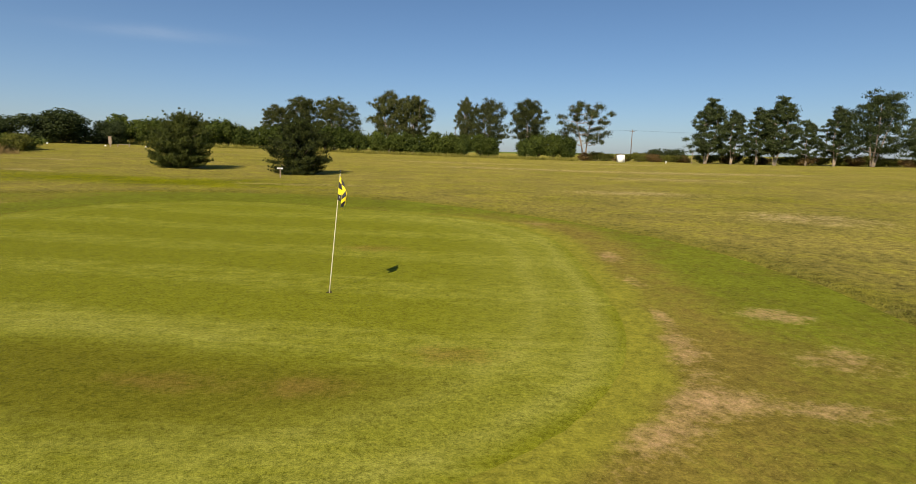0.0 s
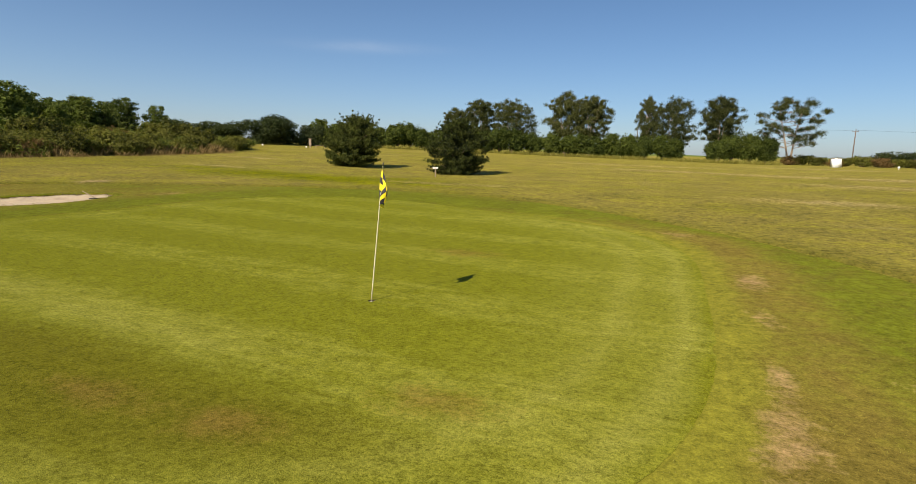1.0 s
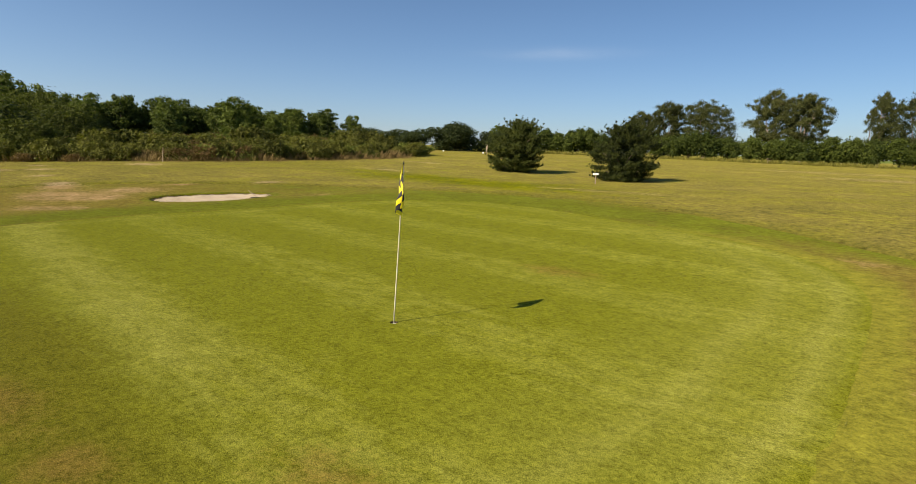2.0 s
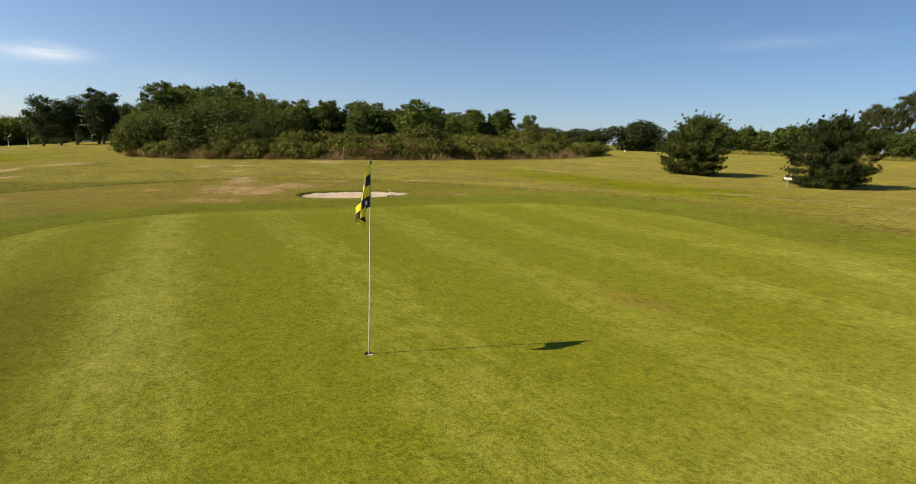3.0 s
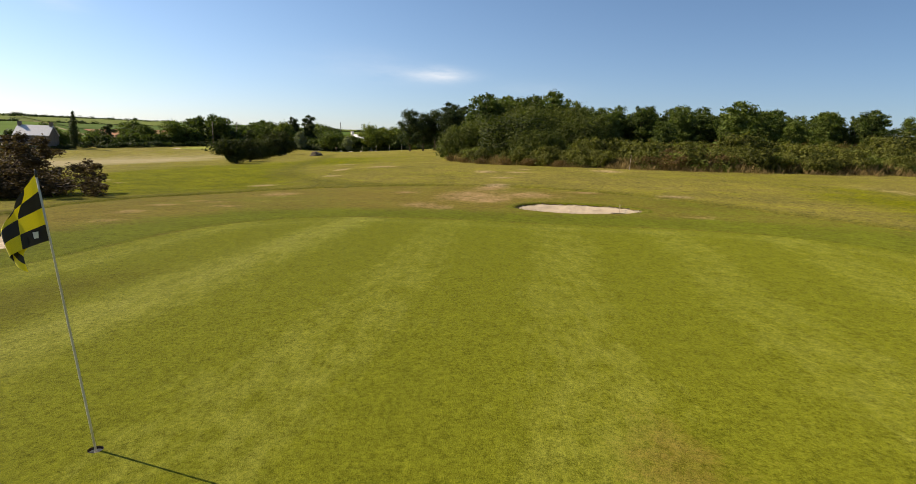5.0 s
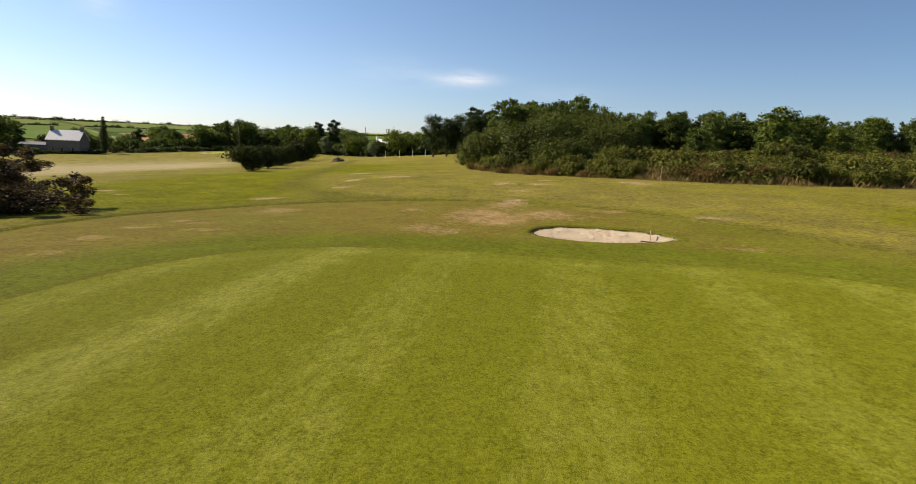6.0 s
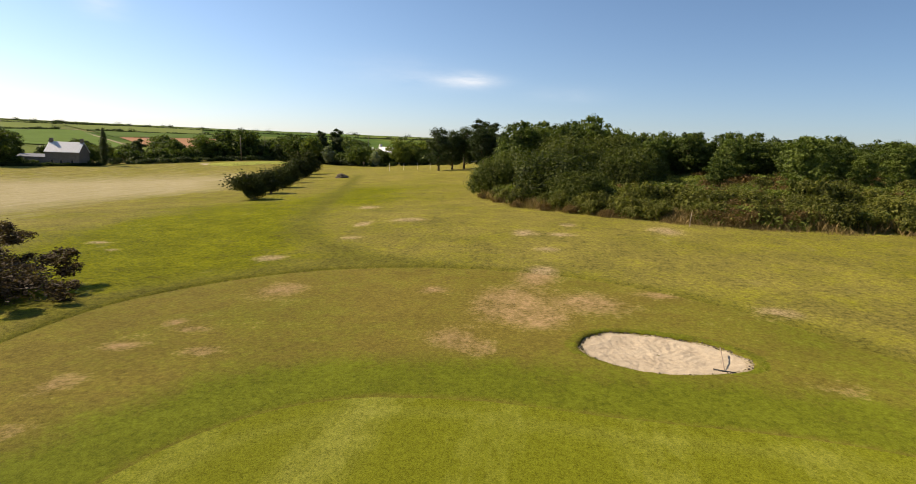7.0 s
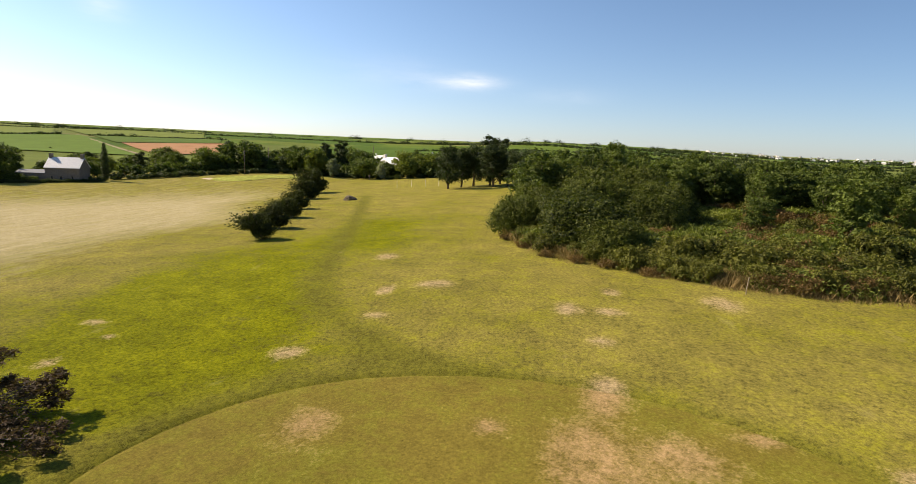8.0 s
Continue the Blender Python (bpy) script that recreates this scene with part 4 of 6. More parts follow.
def make_branched(name, label, material, seed, h, w, low, tufts, count, size, bark, stems=2, fork=0.25, slim=0.2, round_top=0.55, lean=(0.0, 0.0), tuft=0.085, hollow=0.45, flat=0.6, twigs=10):
    """A conifer of open habit: forked stems, curved limbs with side twigs, and tufts of needles at their ends that make the crown's outline."""
    rng = np.random.default_rng(seed)
    root = new(name)
    lx, ly = lean
    r0 = 0.019 * h / math.sqrt(stems)
    tops = []
    for k in range(stems):
        th = 2 * math.pi * k / stems + rng.uniform(-0.5, 0.5)
        spread = (0.0 if stems == 1 else 0.16 * w) * rng.uniform(0.7, 1.2)
        top = Vector((lx * h + spread * math.cos(th), ly * h + spread * math.sin(th), h * rng.uniform(0.76, 0.9)))
        bend = Vector((top.x * 0.25, top.y * 0.25, h * fork))
        mid = bend.lerp(top, 0.5) + Vector((rng.normal() * 0.02 * h, rng.normal() * 0.02 * h, 0))
        foot = Vector((0.05 * math.cos(th) * stems, 0.05 * math.sin(th) * stems, -0.2))
        trunk_part(root, [foot, foot.lerp(bend, 0.5) + Vector((0, 0, 0.1)), bend, mid, top], [r0 * 1.5, r0 * 1.15, r0, r0 * 0.7, r0 * 0.2], bark, sides=8)
        tops.append((bend, mid, top))
    blobs = []
    for k in range(tufts):
        q = (k + rng.random()) / tufts
        z = low + (h - low) * q
        ring = (1 - q ** (2.2 / max(0.2, round_top))) ** 0.6 * (0.72 + 0.28 * min(1, q * 4))
        th = 2.4 * k + rng.uniform(-0.5, 0.5)
        d = 0.5 * w * ring * (hollow + (1 - hollow) * rng.random() ** 0.5) * rng.uniform(0.82, 1.12)
        tip = Vector((lx * z + d * math.cos(th), ly * z + d * math.sin(th), z * rng.uniform(0.96, 1.03)))
        bend, mid, top = tops[k % stems]
        t = min(0.95, max(0.05, (tip.z - 0.12 * h - bend.z) / max(0.1, top.z - bend.z)))
        start = bend.lerp(mid, t * 2) if t < 0.5 else mid.lerp(top, t * 2 - 1)
        if k % max(1, tufts // twigs) == 0:
            elbow = start.lerp(tip, 0.55) + Vector((0, 0, -0.02 * h))
            trunk_part(root, [start, elbow, tip], [r0 * 0.42, r0 * 0.28, r0 * 0.08], bark, "limb", sides=5)
        r = tuft * w * rng.uniform(0.6, 1.35)
        out = (tip - start).normalized()
        for j in range(3):
            c = tip - out * r * 0.9 * j + Vector((rng.normal(), rng.normal(), rng.normal() * 0.6)) * r * 0.45
            blobs.append((c.x, c.y, c.z, r * (1 - 0.12 * j), r * (1 - 0.12 * j), r * flat))
    v, f = leaves(rng, blobs, count, size, slim, shell=0.3, out=0.3, up=0.45, inner=0.1, even=0.7, lobe=0.25, jit=0.6, ragged=0.2)
    leaf_part("crown", v, f, material, root)
    return tagged(root, label, "tree")


def make_cypress_bush(name, label, seed, h, w, count, lean, leaf=0.22):
    """A broad ragged cypress: a full skirt down to the grass, sprays that sweep up and out, tips free of the outline."""
    rng = np.random.default_rng(seed)
    root = new(name)
    lx, ly = lean
    trunk_part(root, [(0, 0, -0.15), (0.02, 0.05, 0.5), (lx * 0.4, ly * 0.4, h * 0.45), (lx, ly, h * 0.85)], [0.16, 0.14, 0.09, 0.02], M_BARK)
    girth = lambda q: 0.5 * w * (0.60 + 0.56 * q if q < 0.46 else 0.8576 * max(0.0, 1 - ((q - 0.46) / 0.58) ** 1.6))
    core = [(lx * q, ly * q, h * q, girth(q) * 0.70, girth(q) * 0.70, h * 0.14) for q in (0.13, 0.24, 0.36, 0.48, 0.60, 0.72, 0.82)]
    tips = []
    for k in range(150):
        th = 2.4 * k + rng.uniform(-0.3, 0.3)
        q = 0.05 + 0.83 * rng.random() ** 1.15
        g = girth(q) * rng.uniform(0.6, 0.95)
        x, y, z = lx * q + g * math.cos(th), ly * q + g * math.sin(th), h * q
        reach = w * rng.uniform(0.06, 0.22) * (0.25 + 0.75 * min(1, girth(q) / (0.42 * w)))
        lift = h * rng.uniform(0.02, 0.07) * (0.3 + 1.3 * q)
        for j in range(4):
            u = j / 3
            r = 0.06 * w * (1.15 - 0.85 * u)
            tips.append((x + reach * u * math.cos(th) + 0.12 * lx * u, y + reach * u * math.sin(th) + 0.12 * ly * u, z + lift * u * (0.5 + u), r, r, r * 0.62))
        if k % 9 == 0:
            trunk_part(root, [(lx * q * 0.4, ly * q * 0.4, max(0.2, z - 0.25 * h)), (x * 0.6, y * 0.6, z - 0.08 * h), (x, y, z)], [0.045, 0.03, 0.008], M_BARK, "branch", sides=6)
    for k in range(14):
        th = 2.4 * k
        d = w * (0.03 + 0.024 * k) * rng.uniform(0.8, 1.1)
        cx, cy = lx * 0.8 + d * math.cos(th), ly * 0.8 + d * math.sin(th)
        lift = (cx * lx + cy * ly) / (lx * lx + ly * ly + 1e-6) * 0.5 / w
        top = h * min(1.02, 0.98 - 1.05 * (d / w) ** 1.2 + 0.5 * lift) * rng.uniform(0.95, 1.0)
        for q in range(7):
            r = w * (0.014 + 0.0105 * q)
            tips.append((cx * (1 - 0.05 * q) + 0.03 * lx * (3 - q), cy * (1 - 0.05 * q) + 0.03 * ly * (3 - q), top - 0.052 * h * q, r, r, 0.05 * h))
    v1, f1 = leaves(rng, core, int(count * 0.35), leaf * 1.2, 0.32, out=0.4, up=0.8, inner=0.2, jit=0.4)
    v2, f2 = leaves(rng, tips, int(count * 0.65), leaf, 0.20, shell=0.3, out=0.3, up=0.9, wind=(0.5 * lx, 0.5 * ly, 0.1), inner=0.1, even=0.6, lobe=0.2, jit=0.35, ragged=0.06)
    leaf_part("crown", np.concatenate([v1, v2]), np.concatenate([f1, f2 + len(v1)]), M_CYPRESS, root)
    return tagged(root, label, "conifer")


def make_column(name, label, seed, h, w, material):
    rng = np.random.default_rng(seed)
    root = new(name)
    trunk_part(root, [(0, 0, -0.2), (0, 0, h * 0.5), (0, 0, h * 0.9)], [0.18, 0.12, 0.03], M_BARK)
    blobs = [(rng.normal() * 0.03 * w, rng.normal() * 0.03 * w, h * q, w * 0.5 * math.sin(math.pi * (0.16 + 0.8 * q)) ** 0.7, w * 0.5 * math.sin(math.pi * (0.16 + 0.8 * q)) ** 0.7, h * 0.09) for q in np.linspace(0.08, 0.94, 13)]
    v, f = leaves(rng, blobs, 2600, 0.4, 0.4, up=0.8)
    leaf_part("crown", v, f, material, root)
    return tagged(root, label, "conifer")


def set_at(ob, x, y, turn=0.0, scale=1.0, sz=None, sink=0.0):
    ob.matrix_basis = pose(x, y, ground_z(x, y) - sink, 0, 0, turn) @ Matrix.Diagonal((scale, scale, sz or scale, 1))
    return ob


def copy_at(ob, x, y, turn=0.0, scale=1.0, sz=None, sink=0.0, label=""):
    m = pose(x, y, ground_z(x, y) - sink, 0, 0, turn) @ Matrix.Diagonal((scale, scale, sz or scale, 1))
    kept = ob.matrix_basis.copy()
    ob.matrix_basis = Matrix()
    out = copy_thing(ob, m)
    ob.matrix_basis = kept
    if label:
        tagged(out, label)
    return out


class Kind:
    """One plant that is built once; the first place takes the original, the others copies."""

    def __init__(self, ob):
        self.ob, self.used = ob, False

    def put(self, x, y, turn=0.0, scale=1.0, sz=None, sink=0.05, label="", group=""):
        if self.used:
            ob = copy_at(self.ob, x, y, turn, scale, sz, sink)
        else:
            ob, self.used = set_at(self.ob, x, y, turn, scale, sz, sink), True
        if label or group:
            tagged(ob, label, group=group)
        return ob


prng = random.Random(5)

# the two ragged cypresses on the rough
CYP_A = make_cypress_bush("cypress_bush", "ragged dark green cypress bush with bright upswept tips", 11, 5.0, 5.6, 66000, (0.45, 0.3), 0.155)
set_at(CYP_A, -24.85, 42.7, 0, 1.0, 0.93)
CYP_B = make_cypress_bush("cypress_bush", "broad wind-swept cypress bush beside a small white sign", 12, 5.1, 6.1, 66000, (0.35, 0.3), 0.155)
set_at(CYP_B, -15.1, 42.75, 0, 0.9, 0.9)

# tall pines behind the north hedge
PINE = [Kind(make_branched("pine_tree", "tall dark pine with bare limbs and clumped needles", M_PINE, 21 + k, 13.0, w, low, tufts, 22000, 0.43, M_PALEBARK, stems, 0.3, 0.22, 0.5, lean, tuft, 0.35, 0.62)) for k, (w, low, tufts, stems, lean, tuft) in enumerate(((9.0, 4.6, 84, 2, (0.03, 0), 0.105), (9.5, 4.8, 74, 3, (-0.03, 0), 0.10), (12.0, 3.9, 110, 3, (0.0, 0), 0.088)))]
LONE_PINE = make_branched("pine_tree", "lone bent pine with a pale bare trunk and open crown", M_PINE, 29, 13.0, 13.5, 4.2, 38, 16000, 0.38, M_PALEBARK, 2, 0.22, 0.22, 0.5, (0.05, 0), 0.075, 0.55, 0.62, 24)
set_at(LONE_PINE, 19.6, 132.0, 200, 1.02)
for k, (x, y, s, z, kind) in enumerate(((-51.8, 129.0, 0.8, 0.76, 0), (-46.2, 131.5, 0.95, 0.95, 1), (-38.6, 132.2, 1.1, 0.93, 2), (-25.9, 133.0, 1.0, 1.09, 0), (-20.5, 133.5, 1.02, 1.05, 1), (-7.9, 134, 0.58, 1.03, 0), (-2.7, 133.5, 0.86, 1.0, 2), (6.8, 133.4, 0.92, 1.05, 1))):
    PINE[kind].put(x, y, 47 * k, s, z, group="pines behind the hedge")

# the trimmed hedge along the north side
HEDGE = [Kind(make_shrub("hedge_shrub", "dense leafy green hedge shrub", M_HEDGE, 31 + k, 5.4, 5.6, 5200, 0.32, 8)) for k in range(3)]
HEDGE_LINE = ((-68.8, 99.1), (-53.3, 108.2), (-35.5, 115.4), (-19.3, 121.3), (1.5, 125.0))
for (x0, y0), (x1, y1) in zip(HEDGE_LINE, HEDGE_LINE[1:]):
    steps = int(math.hypot(x1 - x0, y1 - y0) / 2.9)
    for k in range(steps):
        t = k / steps
        s = prng.uniform(0.88, 1.08)
        HEDGE[prng.randrange(3)].put(x0 + (x1 - x0) * t + prng.uniform(-0.5, 0.5), y0 + (y1 - y0) * t + prng.uniform(-0.6, 0.6), prng.uniform(0, 360), s, s * prng.uniform(0.86, 1.04), group="north hedge")
for x, y, s in ((5.5, 125.4, 0.8), (8.5, 125.5, 1.02), (12.0, 125.8, 1.08), (15.0, 126.0, 0.95)):
    HEDGE[0].put(x, y, prng.uniform(0, 360), s, s * 1.04, group="north hedge")

# low scrub below the trees on the north-east side
SCRUB = [Kind(make_shrub("scrub_bush", "low dull green scrub bush", M_GORSE, 41 + k, 4.2, 2.1, 1900, 0.24, 6)) for k in range(2)]
UNDER = Kind(make_shrub("scrub_bush", "low brownish withered scrub bush", M_BROWN, 45, 4.6, 2.1, 1900, 0.24, 7))
for k in range(26):
    t = k / 25
    x, y = 20 + 58 * t, 132 - 9 * t - 14 * t * t
    s = prng.uniform(0.75, 1.15)
    (SCRUB[k % 2] if k % 3 else UNDER).put(x + prng.uniform(-0.7, 0.7), y + prng.uniform(-0.8, 0.8), prng.uniform(0, 360), s, group="north-east scrub")
DARKHEAP = Kind(make_shrub("scrub_bush", "rounded dark scrub bush behind the field edge", M_DARK, 43, 5.5, 3.2, 1900, 0.3, 7))
for x, y, s in ((36, 134, 1.0), (39.5, 133, 1.05), (33, 135, 0.7)):
    DARKHEAP.put(x, y, 30 * x, s)

# the row of open trees on the north-east side
OPEN = [Kind(make_branched("tree", "dark green wind-leaning tree with pale forked stems", M_OPEN, 51 + k, 13.0, w, 2.6, tufts, 19000, 0.38, M_PALEBARK, stems, 0.16, 0.34, rt, lean, 0.092, 0.3, 0.5)) for k, (w, tufts, stems, rt, lean) in enumerate(((9.5, 90, 2, 0.95, (0.07, 0.0)), (8.2, 70, 2, 0.9, (0.05, 0.02)), (12.5, 120, 3, 0.8, (0.03, 0.0))))]
for k, (x, y, s, kind) in enumerate(((42.0, 118.8, 0.98, 0), (47.2, 119.2, 0.82, 1), (51.8, 118.3, 0.86, 1), (54.6, 116.6, 1.0, 0), (60.5, 116.6, 0.66, 1), (64.4, 114.0, 0.86, 1), (70.0, 111.5, 1.06, 2), (76.4, 108.8, 0.82, 0), (80.6, 104.5, 0.85, 2))):
    OPEN[kind].put(x, y, (-12, 9, 20, -6, 14, 0, 8, -15, 5)[k], s, group="row of open trees")

# rounded trees at the north-west corner
ROUND = Kind(make_tree("round_tree", "wide dome-shaped dark evergreen tree", M_DARK, 61, 6.8, 13.0, 0.2, 13000, 0.42, M_BARK, 8, 1.0, 0.6, 0.3, 0.0, (0, 0), 0.0, 4, lobe=0.06, ragged=0.03))
ROUND.put(-71.8, 88.1, 0, 0.95, 0.68)
ROUND.put(-67.6, 93.9, 90, 0.45, 0.52)
for x, y, s, z in ((-79, 82, 0.8, 0.5), (-86, 77, 0.9, 0.5), (-92, 70, 0.9, 0.52), (-97, 62, 0.9, 0.55)):
    ROUND.put(x, y, 40 * x, s, z)

# the thicket north-west of the green
GORSE = [Kind(make_shrub("gorse_bush", "dense dark green gorse bush", M_GORSE, 71 + k, 6.0, 4.0, 3900, 0.29, 12, out=0.6, knobs=22)) for k in range(3)]
BRACKEN = [Kind(make_shrub("bracken_clump", "low bright bracken and bramble clump", M_LIGHT, 75 + k, 5.0, 1.7, 1500, 0.30, 10, 0.42)) for k in range(2)]
HEATH = Kind(make_shrub("heath_bush", "low brown withered heath bush", M_BROWN, 78, 4.5, 2.2, 2600, 0.22, 10, 0.35))
DOME = Kind(make_shrub("dome_bush", "large domed dark green thorn bush", M_DOME, 79, 9.0, 6.0, 21000, 0.235, 20, out=0.6, knobs=70))
LEAFY = [Kind(make_tree("leafy_tree", "bushy bright green young tree in the thicket", M_BROAD, 81 + k, 9.5, 6.5, 1.2, 4700, 0.30, M_BARK, 18, 1.0, 0.6, 0.58, 0.2, (0, 0), 0.1, 5, lobe=0.4, fine=2.2)) for k in range(3)]
FARLEAFY = [Kind(make_tree("leafy_tree", "bushy green tree behind the thicket", M_BROAD, 86 + k, 9.5, 6.5, 1.2, 1700, 0.48, M_BARK, 18, 1.0, 0.6, 0.5, 0.2, (0, 0), 0.1, 4, lobe=0.4, fine=1.6)) for k in range(2)]
for x, y, s, z in ((-70.5, 7.6, 0.72, 0.74), (-61.5, 14.5, 1.02, 0.84), (-77, 9.5, 0.8, 0.85), (-68, 13.5, 0.85, 0.9), (-57.0, 15.8, 0.62, 0.6), (-73, 16.5, 0.95, 1.05), (-79, 16, 1.0, 1.2), (-74, 24, 0.9, 0.95), (-69, 22, 0.8, 0.8), (-83, 22, 1.0, 1.2)):
    DOME.put(x, y, 57 * x, s, z)
EDGE = ((-66.0, 7.0), (-56.5, 11.6), (-52.5, 16.2), (-48.6, 20.6), (-46.4, 25.5), (-45.0, 31.5), (-44.8, 38), (-45.4, 45), (-47.2, 52))
for (x0, y0), (x1, y1) in zip(EDGE, EDGE[1:]):
    for k in range(3):
        t = (k + 0.5) / 3
        for depth in (1.4, 5.0, 9.0):
            s = prng.uniform(0.32, 0.52) if depth < 3 else prng.uniform(0.5, 0.72) if depth < 7 else prng.uniform(0.55, 0.8)
            if depth > 7 and y0 < 30:
                continue
            x, y = x0 + (x1 - x0) * t - depth, y0 + (y1 - y0) * t + depth * 0.25
            GORSE[prng.randrange(3)].put(x + prng.uniform(-0.8, 0.8), y + prng.uniform(-0.8, 0.8), prng.uniform(0, 360), s, s * prng.uniform(0.8, 1.15), group="thicket")
for k in range(165):
    x, y = prng.uniform(-92, -48), prng.uniform(15, 60)
    if x > -51.0 - max(0.0, 24 - y) * 0.9:
        continue
    kind = prng.choice([BRACKEN[0], BRACKEN[1], BRACKEN[0], BRACKEN[1], HEATH, GORSE[0]])
    s = prng.uniform(0.75, 1.2) * (0.6 if kind in GORSE else 1.0)
    kind.put(x, y, prng.uniform(0, 360), s, group="thicket")
for (x0, y0), (x1, y1) in zip(EDGE, EDGE[1:]):
    for k in range(7):
        q, depth = prng.random(), prng.uniform(1.0, 10)
        x, y = x0 + (x1 - x0) * q - depth, y0 + (y1 - y0) * q + depth * 0.3
        prng.choice(BRACKEN).put(x, y, prng.uniform(0, 360), prng.uniform(0.6, 1.05), prng.uniform(0.5, 1.0), group="thicket")
for k in range(40):
    t = prng.random()
    x, y = -57 - 9 * t + prng.uniform(-3, 3), 19 + 14 * prng.random()
    (BRACKEN[k % 2] if k % 7 else HEATH).put(x, y, prng.uniform(0, 360), prng.uniform(0.7, 1.1), prng.uniform(0.8, 1.3), group="thicket")
for x, y, s in ((-64, 38.5, 0.9), (-66, 31, 0.62), (-73, 45, 0.8), (-58, 50, 0.42)):
    LEAFY[0].put(x, y, 33 * x, s, s * 0.8, group="thicket")
for k in range(72):
    t = k / 71
    x, y = -84 - 9 * math.sin(t * 3) + prng.uniform(-5, 5), 10 + 52 * t + prng.uniform(-2, 2)
    s = prng.uniform(0.8, 1.05) * (0.98 if t < 0.25 else 0.84 - 0.12 * t)
    LEAFY[k % 3].put(x, y, prng.uniform(0, 360), s * 1.08, s * prng.uniform(0.82, 1.08), group="thicket")
for x, y, s in ((-72, 58, 0.68), (-75.5, 54.5, 0.66), (-70.5, 61.5, 0.6), (-79, 49, 0.7), (-77.5, 43, 0.72), (-80, 37, 0.74), (-74, 50, 0.6)):
    LEAFY[int(-x) % 3].put(x, y, 37 * x, s * 1.1, s, group="thicket")
for k in range(30):
    t = k / 29
    x, y = -104 + prng.uniform(-8, 8), 8 + 66 * t
    s = prng.uniform(0.62, 0.8)
    FARLEAFY[k % 2].put(x, y, prng.uniform(0, 360), s * 1.25, s, group="thicket")

for x, y, s in ((-47.6, 24.5, 0.62), (-48.6, 28.5, 0.8), (-47.8, 31.5, 0.7), (-48.2, 36, 0.6), (-58.5, 12.4, 0.5), (-67, 20, 0.9), (-46.6, 26.5, 0.7), (-46.9, 29.8, 0.75), (-50.2, 26.8, 0.9), (-51.5, 31.0, 0.9), (-55.5, 25.0, 0.95), (-60.5, 29.5, 1.0), (-64.5, 33.0, 1.05), (-57.3, 10.3, 0.34), (-61.8, 8.3, 0.36), (-55.0, 12.7, 0.36), (-66.3, 6.5, 0.34), (-53.0, 14.9, 0.4), (-50.3, 17.6, 0.36)):
    HEATH.put(x, y, 60 * x, s, group="thicket")

for k, (x, y, s) in enumerate(((-50.2, 55.5, 0.5), (-52.3, 58.2, 0.52), (-54.6, 61.0, 0.5), (-57.0, 63.2, 0.5), (-59.6, 65.2, 0.48), (-53.0, 54.0, 0.5), (-56.6, 58.6, 0.55))):
    GORSE[k % 3].put(x, y, 50 * k, s, s * 0.9, label="low dark green bush at the thicket's end", group="thicket")

# the row of small wind-bent conifers
def make_windswept(name, label, seed, h, reach, count, leaf):
    """A conifer bent over to the south by the wind: a leaning trunk and a fan of sprays that leave the foot clear."""
    rng = np.random.default_rng(seed)
    root = new(name)
    trunk_part(root, [(0, 0.2, -0.15), (0, 0.0, 0.35), (0.05, -0.5, 0.9), (0.0, -1.2, h * 0.62)], [0.17, 0.15, 0.11, 0.05], M_BARK)
    core = [(0, -0.1, h * 0.24, 1.5, 1.3, h * 0.2), (0, -0.4, h * 0.50, 1.4, 1.3, h * 0.25), (0, -1.2, h * 0.52, 1.0, 1.0, h * 0.2), (0, -0.1, h * 0.72, 0.95, 0.85, h * 0.2), (0.1, 0.7, h * 0.40, 1.0, 0.8, h * 0.2)]
    tips = []
    for k in range(120):
        side = rng.normal() * 0.75
        up = rng.uniform(0.02, 1.45)
        way = Vector((math.sin(side) * math.cos(up), -math.cos(side) * math.cos(up), math.sin(up)))
        if rng.random() < 0.3:
            way.y = abs(way.y) * 0.6
        start = Vector((0, -0.3 - 0.7 * rng.random(), h * (0.26 + 0.22 * rng.random())))
        long = (reach * math.cos(up) ** 2 + h * 0.52 * math.sin(up) ** 2) * rng.uniform(0.6, 1.05) * (0.75 if way.y > 0 else 1)
        for q in range(5):
            u = 0.30 + 0.70 * q / 4
            r = 0.34 * (1.15 - 0.85 * (q / 4))
            c = start + way * long * u + Vector((0, -0.25 * u * u, 0.14 * u * u))
            tips.append((c.x, c.y, max(0.3, c.z), r, r, r * 0.6))
        if k % 10 == 0:
            trunk_part(root, [tuple(start), tuple(start + way * long * 0.5), tuple(start + way * long * 0.85)], [0.05, 0.03, 0.01], M_BARK, "branch", sides=6)
    v1, f1 = leaves(rng, core, int(count * 0.35), leaf * 1.3, 0.42, out=0.45, up=0.2, inner=0.2)
    v2, f2 = leaves(rng, tips, int(count * 0.65), leaf, 0.34, shell=0.3, out=0.3, up=0.3, wind=(0, -0.6, 0.1), inner=0.1, even=0.5, lobe=0.2)
    leaf_part("crown", np.concatenate([v1, v2]), np.concatenate([f1, f2 + len(v1)]), M_ROWDARK, root)
    return tagged(root, label, "conifer")


ROWT = [Kind(make_windswept("row_conifer", "low wind-bent dark conifer in a row on the fairway", 91 + k, 3.5 + 0.2 * k, 2.6, 17000, 0.16)) for k in range(2)]
